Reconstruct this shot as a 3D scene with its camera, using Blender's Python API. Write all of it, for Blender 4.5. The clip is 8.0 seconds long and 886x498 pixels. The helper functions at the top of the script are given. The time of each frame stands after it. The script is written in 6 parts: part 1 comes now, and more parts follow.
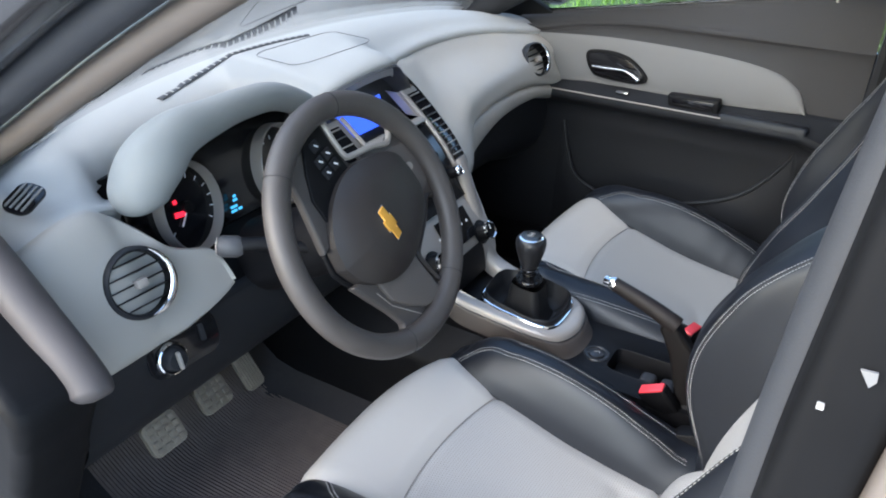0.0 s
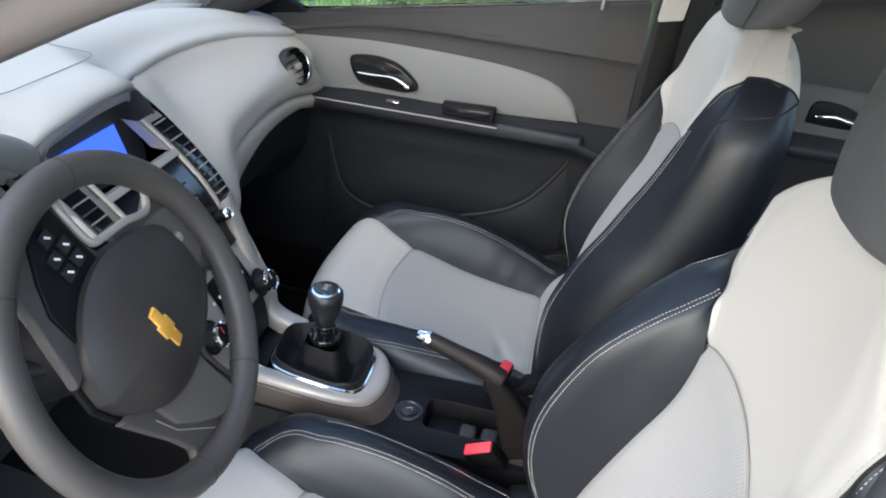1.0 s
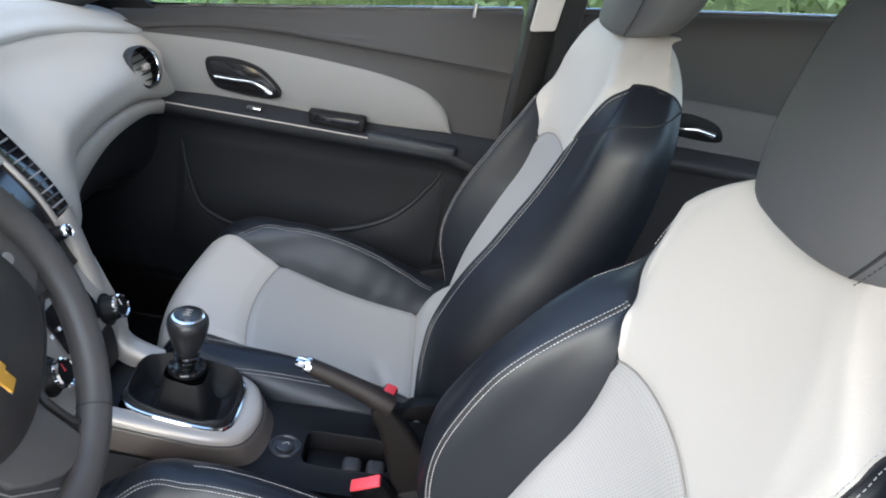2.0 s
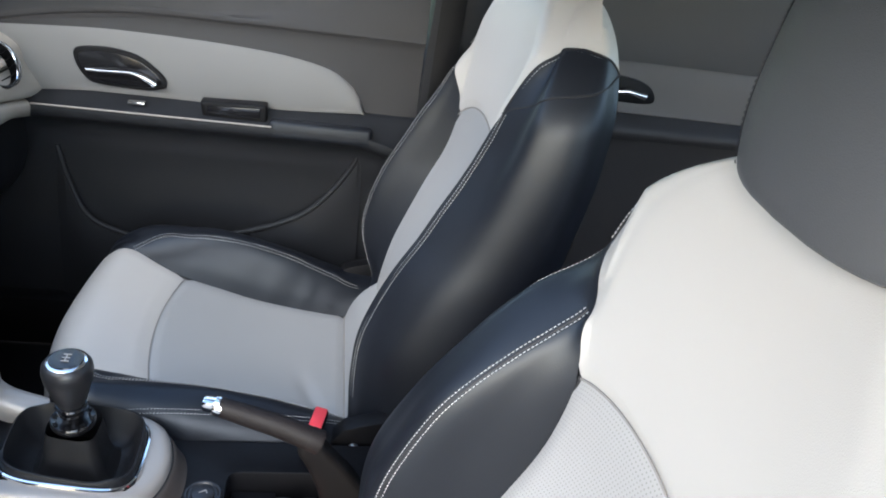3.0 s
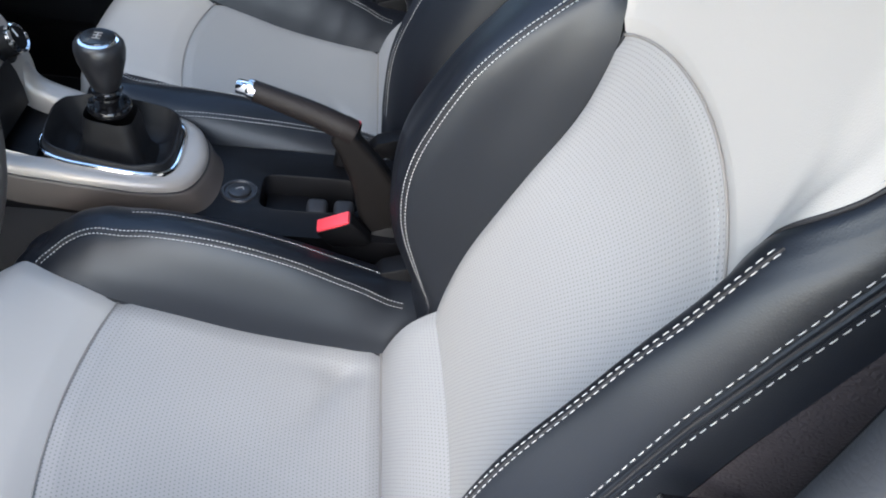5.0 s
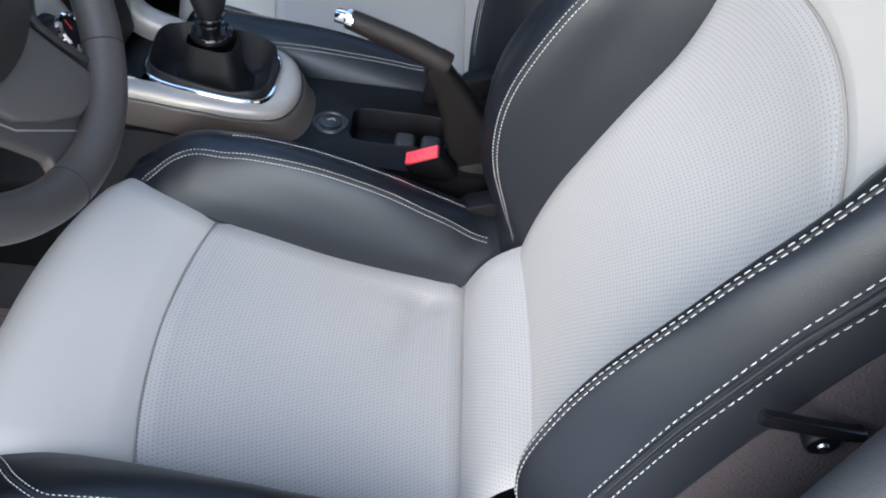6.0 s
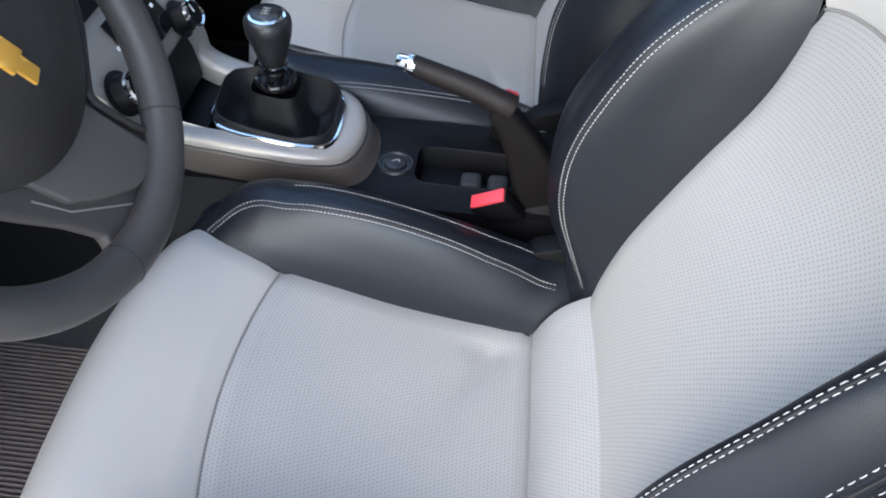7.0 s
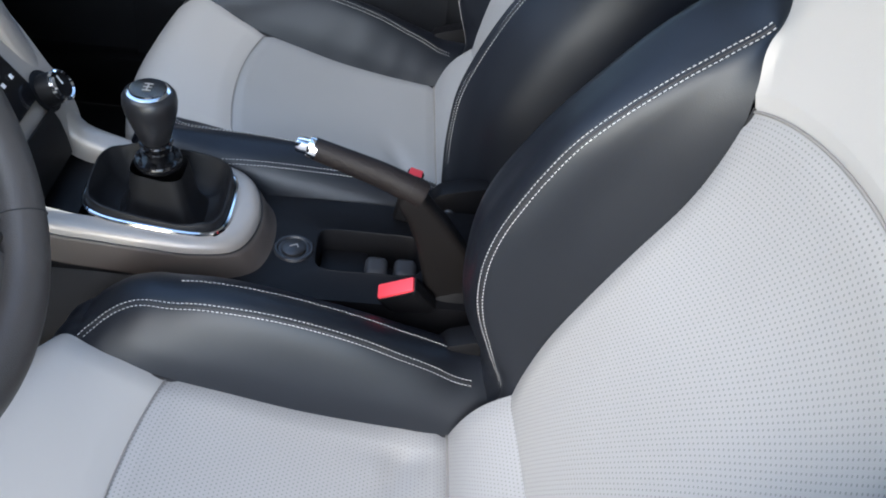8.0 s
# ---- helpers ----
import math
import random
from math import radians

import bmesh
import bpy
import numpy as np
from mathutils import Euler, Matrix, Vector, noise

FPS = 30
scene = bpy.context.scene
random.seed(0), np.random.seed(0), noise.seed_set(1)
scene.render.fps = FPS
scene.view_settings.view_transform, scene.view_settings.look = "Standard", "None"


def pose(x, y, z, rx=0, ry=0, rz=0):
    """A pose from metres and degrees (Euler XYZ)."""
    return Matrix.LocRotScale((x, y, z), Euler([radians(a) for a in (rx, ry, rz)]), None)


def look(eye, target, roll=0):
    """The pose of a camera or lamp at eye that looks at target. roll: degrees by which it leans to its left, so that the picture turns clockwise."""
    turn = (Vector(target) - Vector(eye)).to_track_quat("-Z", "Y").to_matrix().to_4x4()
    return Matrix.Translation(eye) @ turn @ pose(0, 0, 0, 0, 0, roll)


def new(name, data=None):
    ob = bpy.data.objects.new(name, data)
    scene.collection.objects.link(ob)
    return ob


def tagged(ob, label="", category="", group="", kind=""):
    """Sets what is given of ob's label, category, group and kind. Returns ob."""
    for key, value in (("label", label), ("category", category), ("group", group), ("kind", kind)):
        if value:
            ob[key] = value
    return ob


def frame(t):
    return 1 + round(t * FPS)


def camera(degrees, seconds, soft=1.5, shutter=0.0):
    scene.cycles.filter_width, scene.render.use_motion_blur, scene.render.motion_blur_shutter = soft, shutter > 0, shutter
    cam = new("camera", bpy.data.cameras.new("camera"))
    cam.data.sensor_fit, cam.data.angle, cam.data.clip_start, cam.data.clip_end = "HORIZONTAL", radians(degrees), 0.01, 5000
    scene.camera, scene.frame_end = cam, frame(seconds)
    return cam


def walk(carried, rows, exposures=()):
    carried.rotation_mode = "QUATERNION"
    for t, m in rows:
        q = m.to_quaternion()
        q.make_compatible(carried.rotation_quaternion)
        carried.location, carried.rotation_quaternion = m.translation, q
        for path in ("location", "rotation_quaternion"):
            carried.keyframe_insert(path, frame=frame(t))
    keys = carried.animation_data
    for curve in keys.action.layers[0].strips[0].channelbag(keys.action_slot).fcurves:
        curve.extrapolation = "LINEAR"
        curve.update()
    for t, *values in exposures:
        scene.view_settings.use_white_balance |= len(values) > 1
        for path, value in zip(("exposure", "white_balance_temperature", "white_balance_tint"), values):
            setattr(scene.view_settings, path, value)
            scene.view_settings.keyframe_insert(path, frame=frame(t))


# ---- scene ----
# Car frame: x to the passenger side, y to the bonnet, z up from the ground.
cam = camera(59.9, 8.0, soft=1.9)
PATH = [
    (0.0, (-1.1432, -0.4368, 1.4093), (-0.3828, 0.0017, 0.9301), 1.42),
    (0.3, (-1.1198, -0.3703, 1.4108), (-0.3486, 0.0212, 0.9088), 3.77),
    (0.5, (-1.0879, -0.3283, 1.4080), (-0.2767, -0.0212, 0.9105), 5.37),
    (0.7, (-1.0467, -0.3021, 1.4004), (-0.2042, -0.0809, 0.9091), 6.64),
    (1.0, (-0.9602, -0.2600, 1.4192), (-0.0943, -0.1443, 0.9324), 7.18),
    (1.5, (-0.9195, -0.2283, 1.4000), (-0.0265, -0.2510, 0.9504), 11.41),
    (1.7, (-0.9171, -0.2101, 1.3869), (-0.0208, -0.2679, 0.9472), 12.05),
    (2.8, (-0.7565, -0.2183, 1.3439), (0.1317, -0.3308, 0.8985), 9.23),
    (3.0, (-0.7456, -0.2248, 1.3414), (0.1280, -0.3905, 0.8837), 9.36),
    (3.5, (-0.7581, -0.2252, 1.3166), (0.0727, -0.4407, 0.8034), 9.77),
    (4.0, (-0.7862, -0.2268, 1.2749), (0.0032, -0.4364, 0.6979), 10.98),
    (4.5, (-0.8052, -0.2324, 1.2433), (-0.0439, -0.4139, 0.6209), 11.55),
    (4.7, (-0.8081, -0.2358, 1.2311), (-0.0558, -0.4018, 0.5934), 11.52),
    (5.8, (-0.8336, -0.2189, 1.2033), (-0.1272, -0.3015, 0.5003), 10.59),
    (6.0, (-0.8401, -0.2061, 1.2019), (-0.1390, -0.2749, 0.4922), 10.40),
    (6.5, (-0.8200, -0.2006, 1.2158), (-0.1356, -0.1915, 0.4868), 6.28),
    (7.0, (-0.7781, -0.2208, 1.2234), (-0.0847, -0.1834, 0.5038), 3.82),
    (7.5, (-0.7308, -0.2214, 1.2084), (-0.0281, -0.2380, 0.4971), 5.84),
    (8.0, (-0.6984, -0.1891, 1.2116), (0.0443, -0.2955, 0.5505), 10.56),
]
EXPOSURES = [(0.0, 2.66, 6350, 8), (0.5, 2.64, 6550, 8), (1.5, 2.72, 6450, 8), (3.0, 2.78, 6330, 8), (4.5, 2.59, 6260, 8), (6.5, 2.61, 6210, 8), (8.0, 2.55, 6170, 8)]
walk(cam, [(t, look(eye, aim, roll)) for t, eye, aim, roll in PATH], EXPOSURES)

# ---- light ----
SUN_ELEV, SUN_AZ = 32.0, -66.0  # azimuth from +y towards +x
world = bpy.data.worlds.new("sky_world")
scene.world = world
world.use_nodes = True
wn = world.node_tree.nodes
sky = wn.new("ShaderNodeTexSky")
sky.sky_type, sky.sun_disc = "NISHITA", False
sky.sun_elevation, sky.sun_rotation = radians(SUN_ELEV), radians(SUN_AZ)
sky.air_density, sky.dust_density, sky.ozone_density = 1.0, 1.2, 1.0
wn["Background"].inputs["Strength"].default_value = 0.15
world.node_tree.links.new(sky.outputs["Color"], wn["Background"].inputs["Color"])
sun_data = bpy.data.lights.new("sun", "SUN")
sun_data.energy, sun_data.angle, sun_data.color = 0.72, radians(84), (1.0, 0.98, 0.95)
sun = new("sun", sun_data)
se, sa = radians(SUN_ELEV), radians(SUN_AZ)
sun.matrix_world = look((6 * math.cos(se) * math.sin(sa), 6 * math.cos(se) * math.cos(sa), 6 * math.sin(se)), (0, 0, 0))
scene.view_settings.exposure = 0.0


# ---- materials ----
def material(name, color, rough=0.5, metal=0.0, grain=0.0, grain_scale=800.0, vary=0.0, vary_scale=12.0, bump_kind="VORONOI", coat=0.0, spec=0.5, wear=0.0):
    m = bpy.data.materials.new(name)
    m.use_nodes = True
    nt = m.node_tree
    n, link = nt.nodes, nt.links.new
    b = n["Principled BSDF"]
    b.inputs["Base Color"].default_value = (*color, 1)
    b.inputs["Roughness"].default_value = rough
    b.inputs["Metallic"].default_value = metal
    b.inputs["Coat Weight"].default_value = coat
    b.inputs["Specular IOR Level"].default_value = spec
    tc = n.new("ShaderNodeTexCoord")
    if vary:
        big = n.new("ShaderNodeTexNoise")
        big.inputs["Scale"].default_value, big.inputs["Detail"].default_value = vary_scale, 6
        link(tc.outputs["Object"], big.inputs["Vector"])
        mix = n.new("ShaderNodeMix")
        mix.data_type, mix.blend_type = "RGBA", "MIX"
        mix.inputs[6].default_value = (*[c * (1 - vary) for c in color], 1)
        mix.inputs[7].default_value = (*[min(1, c * (1 + vary)) for c in color], 1)
        link(big.outputs["Fac"], mix.inputs[0])
        link(mix.outputs[2], b.inputs["Base Color"])
        rr = n.new("ShaderNodeMapRange")
        rr.inputs["To Min"].default_value, rr.inputs["To Max"].default_value = rough - 0.08 - wear, rough + 0.08 + wear
        link(big.outputs["Fac"], rr.inputs["Value"])
        link(rr.outputs["Result"], b.inputs["Roughness"])
    if grain:
        if bump_kind == "VORONOI":
            tex = n.new("ShaderNodeTexVoronoi")
            tex.feature = "DISTANCE_TO_EDGE"
            out = tex.outputs["Distance"]
        else:
            tex = n.new("ShaderNodeTexNoise")
            tex.inputs["Detail"].default_value = 5
            out = tex.outputs["Fac"]
        tex.inputs["Scale"].default_value = grain_scale
        link(tc.outputs["Object"], tex.inputs["Vector"])
        bump = n.new("ShaderNodeBump")
        bump.inputs["Strength"].default_value, bump.inputs["Distance"].default_value = grain, 0.001
        link(out, bump.inputs["Height"])
        link(bump.outputs["Normal"], b.inputs["Normal"])
    return m


def perforated(name, color, pitch_u, pitch_v, hole, shade=(0.28, 0.275, 0.27)):
    """Leather with rows of punched holes, set out in metres on the UV map."""
    m = material(name, color, 0.5, grain=0.12, grain_scale=700, vary=0.04, vary_scale=9)
    nt = m.node_tree
    n, link = nt.nodes, nt.links.new
    b = n["Principled BSDF"]
    uv = n.new("ShaderNodeUVMap")
    dists = []
    for shift in (0.0, 0.5):
        mp = n.new("ShaderNodeMapping")
        mp.inputs["Scale"].default_value = (1 / pitch_u, 1 / pitch_v, 1)
        mp.inputs["Location"].default_value = (shift, shift, 0)
        link(uv.outputs["UV"], mp.inputs["Vector"])
        fr = n.new("ShaderNodeVectorMath")
        fr.operation = "FRACTION"
        link(mp.outputs["Vector"], fr.inputs[0])
        sub = n.new("ShaderNodeVectorMath")
        sub.operation = "SUBTRACT"
        sub.inputs[1].default_value = (0.5, 0.5, 0)
        link(fr.outputs["Vector"], sub.inputs[0])
        mul = n.new("ShaderNodeVectorMath")
        mul.operation = "MULTIPLY"
        mul.inputs[1].default_value = (pitch_u, pitch_v, 0)
        link(sub.outputs["Vector"], mul.inputs[0])
        ln = n.new("ShaderNodeVectorMath")
        ln.operation = "LENGTH"
        link(mul.outputs["Vector"], ln.inputs[0])
        dists.append(ln.outputs["Value"])
    mn = n.new("ShaderNodeMath")
    mn.operation = "MINIMUM"
    link(dists[0], mn.inputs[0])
    link(dists[1], mn.inputs[1])
    ramp = n.new("ShaderNodeMapRange")
    ramp.inputs["From Min"].default_value, ramp.inputs["From Max"].default_value = hole * 0.75, hole * 1.25
    ramp.interpolation_type = "SMOOTHSTEP"
    link(mn.outputs[0], ramp.inputs["Value"])
    mix = n.new("ShaderNodeMix")
    mix.data_type = "RGBA"
    old = b.inputs["Base Color"].links[0].from_socket
    mix.inputs[6].default_value = (*shade, 1)
    link(ramp.outputs["Result"], mix.inputs[0])
    link(old, mix.inputs[7])
    link(mix.outputs[2], b.inputs["Base Color"])
    bump = n.new("ShaderNodeBump")
    bump.inputs["Strength"].default_value, bump.inputs["Distance"].default_value = 0.4, 0.0008
    link(ramp.outputs["Result"], bump.inputs["Height"])
    link(b.inputs["Normal"].links[0].from_socket, bump.inputs["Normal"])
    link(bump.outputs["Normal"], b.inputs["Normal"])
    return m


def emitter(name, color, strength):
    m = bpy.data.materials.new(name)
    m.use_nodes = True
    b = m.node_tree.nodes["Principled BSDF"]
    b.inputs["Base Color"].default_value = (*[c * 0.2 for c in color], 1)
    b.inputs["Emission Color"].default_value = (*color, 1)
    b.inputs["Emission Strength"].default_value = strength
    b.inputs["Roughness"].default_value = 0.2
    return m


def glass(name, tint=(0.965, 0.98, 0.975)):
    m = bpy.data.materials.new(name)
    m.use_nodes = True
    n, link = m.node_tree.nodes, m.node_tree.links.new
    out = n["Material Output"]
    tr, gl, mx, fz = n.new("ShaderNodeBsdfTransparent"), n.new("ShaderNodeBsdfGlossy"), n.new("ShaderNodeMixShader"), n.new("ShaderNodeFresnel")
    tr.inputs["Color"].default_value = (*tint, 1)
    gl.inputs["Roughness"].default_value = 0.02
    fz.inputs["IOR"].default_value = 1.45
    link(fz.outputs["Fac"], mx.inputs["Fac"])
    link(tr.outputs["BSDF"], mx.inputs[1])
    link(gl.outputs["BSDF"], mx.inputs[2])
    link(mx.outputs["Shader"], out.inputs["Surface"])
    return m


BLACK_LEATHER = material("black_leather", (0.0060, 0.0070, 0.0100), 0.42, grain=0.14, grain_scale=560, vary=0.15, vary_scale=7, spec=0.42)
# Black seat leather lightened: sky light on the headrests put into its colour.
HEADREST_LIT = material("lit_black_headrest_leather", (0.068, 0.068, 0.070), 0.5, grain=0.25, grain_scale=620, vary=0.12, vary_scale=7, spec=0.65)
# Bluish specular tint puts the sky's colour into the sheen.
for soft_black in (BLACK_LEATHER, HEADREST_LIT):
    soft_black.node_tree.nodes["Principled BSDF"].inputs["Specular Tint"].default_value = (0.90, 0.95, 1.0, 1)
GREY_LEATHER = material("light_grey_leather", (0.430, 0.408, 0.376), 0.46, grain=0.14, grain_scale=640, vary=0.035, vary_scale=8)
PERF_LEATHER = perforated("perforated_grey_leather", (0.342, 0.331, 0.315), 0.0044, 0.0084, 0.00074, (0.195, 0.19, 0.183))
# Softer holes; darker too, the passenger side's weaker light put into the colour.
PERF_DIM = perforated("dimmed_perforated_grey_leather", (0.275, 0.273, 0.266), 0.0044, 0.0084, 0.00045, (0.27, 0.265, 0.26))
THREAD = material("white_thread", (0.43, 0.43, 0.425), 0.7)
SEAM_DARK = material("seam_shadow_cord", (0.01, 0.01, 0.012), 0.7)
SEAM_GREY = material("grey_seam_cord", (0.23, 0.215, 0.20), 0.7)
SIDE_FABRIC = material("brown_black_side_fabric", (0.027, 0.021, 0.023), 0.85, grain=1.0, grain_scale=300, vary=0.25, vary_scale=60)
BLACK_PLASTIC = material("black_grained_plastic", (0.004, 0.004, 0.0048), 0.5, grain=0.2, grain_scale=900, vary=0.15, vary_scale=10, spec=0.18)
DARK_PLASTIC = material("charcoal_grained_plastic", (0.0125, 0.0135, 0.0160), 0.55, grain=0.25, grain_scale=700, vary=0.12, vary_scale=6, spec=0.28)
# Charcoal plastic lightened: haze and stronger light on door tops put into colour.
DOOR_LIT = material("lit_charcoal_soft_door_top", (0.030, 0.029, 0.030), 0.55, grain=0.3, grain_scale=600, vary=0.12, vary_scale=6, spec=0.4)
GLOSS_BLACK = material("gloss_black_plastic", (0.006, 0.006, 0.007), 0.12, vary=0.1, vary_scale=20)
DASH_TOP = material("slate_soft_dash_top", (0.345, 0.345, 0.332), 0.62, grain=0.3, grain_scale=520, vary=0.08, vary_scale=5)
# Dash-top slate darkened: shade on the hood's cabin side put into the colour.
HOOD_SHADED = material("shaded_slate_hood_leather", (0.235, 0.243, 0.236), 0.6, grain=0.3, grain_scale=520, vary=0.1, vary_scale=6)
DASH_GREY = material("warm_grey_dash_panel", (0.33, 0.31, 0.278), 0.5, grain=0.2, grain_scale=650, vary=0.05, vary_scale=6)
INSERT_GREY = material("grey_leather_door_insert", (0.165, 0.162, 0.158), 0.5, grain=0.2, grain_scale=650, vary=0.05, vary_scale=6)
# INSERT_GREY darkened: shade of the rear cabin put into the colour.
REAR_INSERT = material("shaded_grey_rear_door_insert", (0.085, 0.078, 0.074), 0.6, grain=0.2, grain_scale=650, vary=0.08, vary_scale=6)
SILVER_TRIM = material("satin_silver_plastic", (0.33, 0.30, 0.27), 0.36, metal=0.25, vary=0.05, vary_scale=15)
TAUPE = material("dark_taupe_plastic", (0.078, 0.065, 0.057), 0.42, vary=0.1, vary_scale=14, grain=0.15, grain_scale=800)
HUB_PLASTIC = material("brown_charcoal_hub_plastic", (0.025, 0.021, 0.019), 0.42, grain=0.3, grain_scale=800, vary=0.15, vary_scale=10)
SPOKE_TAUPE = material("taupe_spoke_plastic", (0.095, 0.083, 0.074), 0.45, grain=0.15, grain_scale=800, vary=0.1, vary_scale=14)
GRIP = material("perforated_taupe_grip", (0.0105, 0.0085, 0.0085), 0.5, grain=0.5, grain_scale=420, vary=0.15, vary_scale=20, spec=0.18)
LEVER_BROWN = material("dark_brown_lever_plastic", (0.0065, 0.0058, 0.0058), 0.42, grain=0.2, grain_scale=800, vary=0.12, vary_scale=20, spec=0.12)
BOOT_LEATHER = material("matt_black_boot_leather", (0.009, 0.009, 0.010), 0.5, grain=0.35, grain_scale=500, vary=0.2, vary_scale=20, spec=0.28)
CUP_GREY = material("charcoal_tray_divider", (0.024, 0.024, 0.026), 0.5, grain=0.2, grain_scale=800, vary=0.1, vary_scale=25, spec=0.3)
KNOB_SATIN = material("satin_charcoal_knob", (0.014, 0.014, 0.0155), 0.34, grain=0.08, grain_scale=900, vary=0.1, vary_scale=25)
COLLAR_GREY = material("charcoal_display_collar", (0.055, 0.055, 0.058), 0.5, grain=0.2, grain_scale=700, vary=0.1, vary_scale=10)
CHROME = material("chrome", (0.82, 0.82, 0.83), 0.08, metal=1.0, vary=0.03, vary_scale=30)
RED = material("red_release_plastic", (0.62, 0.045, 0.06), 0.45, vary=0.08, vary_scale=60)
GOLD = material("gold_badge_enamel", (0.75, 0.38, 0.06), 0.25, metal=0.4, vary=0.08, vary_scale=90)
WHEEL_RUBBER = material("charcoal_wheel_leather", (0.056, 0.049, 0.045), 0.45, grain=0.3, grain_scale=700, vary=0.2, vary_scale=16)
CARPET = material("dark_carpet", (0.030, 0.026, 0.026), 0.95, grain=1.0, grain_scale=330, vary=0.3, vary_scale=50, bump_kind="NOISE")
MAT_BROWN = material("ribbed_brown_floor_mat", (0.155, 0.117, 0.099), 0.85, grain=0.8, grain_scale=260, vary=0.25, vary_scale=30, bump_kind="NOISE")
PEDAL_RUBBER = material("worn_pedal_rubber", (0.27, 0.225, 0.175), 0.7, vary=0.3, vary_scale=90, grain=0.4, grain_scale=500)
WHITE_INK = material("white_print", (0.75, 0.75, 0.75), 0.5)
STEEL = material("bare_steel", (0.4, 0.4, 0.4), 0.35, metal=1.0, vary=0.1, vary_scale=50)
BEIGE_PLASTIC = material("pale_grey_plastic", (0.5, 0.48, 0.45), 0.5, vary=0.04, vary_scale=12)
HEADLINER = material("pale_roof_lining", (0.55, 0.53, 0.50), 0.9, vary=0.05, vary_scale=30, grain=0.3, grain_scale=900, bump_kind="NOISE")
BODY_PAINT = material("dark_body_paint", (0.03, 0.029, 0.03), 0.25, coat=0.6, vary=0.05, vary_scale=8)
BODY_TAUPE = material("taupe_pillar_paint", (0.12, 0.10, 0.085), 0.5, coat=0.1, vary=0.06, vary_scale=8)
RUBBER = material("door_seal_rubber", (0.006, 0.006, 0.0065), 0.55, vary=0.2, vary_scale=25, spec=0.12)
# The black seal's lit band, put in as a taupe colour.
SEAL_LIT = material("lit_taupe_seal_rubber", (0.072, 0.063, 0.061), 0.55, vary=0.2, vary_scale=14, grain=0.2, grain_scale=400, spec=0.35)
SEAL_GREY = material("blue_grey_seal_rubber", (0.027, 0.029, 0.034), 0.6, vary=0.15, vary_scale=25, grain=0.2, grain_scale=300)
SCREEN_BLUE = emitter("lit_blue_display", (0.045, 0.13, 1.0), 0.27)
GAUGE_RED = emitter("red_warning_light", (1.0, 0.02, 0.05), 0.35)
GAUGE_CYAN = emitter("cyan_trip_display", (0.06, 0.42, 0.8), 0.25)
WINDOW_GLASS = glass("clear_glass")
GRASS_MAT = material("lawn_soil", (0.05, 0.1, 0.015), 0.9, vary=0.4, vary_scale=1.5, grain=0.8, grain_scale=30, bump_kind="NOISE")
PAVING = material("pale_concrete_paving", (0.45, 0.445, 0.435), 0.85, vary=0.2, vary_scale=2.0, grain=0.5, grain_scale=60, bump_kind="NOISE")
LEAF = material("hedge_leaf", (0.045, 0.075, 0.022), 0.55, vary=0.4, vary_scale=3.0)
GRASS_BLADE = material("grass_blade", (0.09, 0.2, 0.02), 0.6, vary=0.3, vary_scale=2.0)


# ---- mesh helpers ----
def V(*a):
    return Vector(a)


def link_mesh(name, bm, mat, smooth=True):
    me = bpy.data.meshes.new(name)
    bmesh.ops.recalc_face_normals(bm, faces=bm.faces)
    bm.to_mesh(me)
    bm.free()
    me.materials.append(mat)
    if smooth:
        me.shade_smooth()
        me.set_sharp_from_angle(angle=radians(42))
    return new(name, me)


def thing(name, base, label, category, group=""):
    ob = new(name)
    ob.empty_display_size = 0.05
    ob.location = base
    return tagged(ob, label, category, group)


def part(name, bm, mat, parent, label="", smooth=True):
    """One mesh under a thing or a part; the vertices are given in the car's frame."""
    ob = link_mesh(name, bm, mat, smooth)
    ob.parent = parent
    at, up = Vector(parent.location), parent.parent
    while up:
        at, up = at + Vector(up.location), up.parent
    ob.location = -at
    if parent.type == "MESH":
        ob.location = (0, 0, 0)
    if label:
        ob["label"] = label
    return ob


def solo(name, bm, mat, label, category, kind="", group="", smooth=True):
    return tagged(link_mesh(name, bm, mat, smooth), label, category, group, kind)


def cr(points, t):
    """A point on the Catmull-Rom curve through the points, t from 0 to 1."""
    n = len(points) - 1
    f = min(max(t, 0.0), 1.0) * n
    i = min(int(f), n - 1)
    u = f - i
    p1, p2 = points[i], points[i + 1]
    p0 = points[i - 1] if i > 0 else p1 * 2 - p2
    p3 = points[i + 2] if i + 2 <= n else p2 * 2 - p1
    return ((p1 * 2) + (p2 - p0) * u + (p0 * 2 - p1 * 5 + p2 * 4 - p3) * u * u + (p1 * 3 - p0 - p2 * 3 + p3) * u ** 3) * 0.5


def curve(points, n):
    pts = [Vector(p) for p in points]
    return [cr(pts, i / n) for i in range(n + 1)]


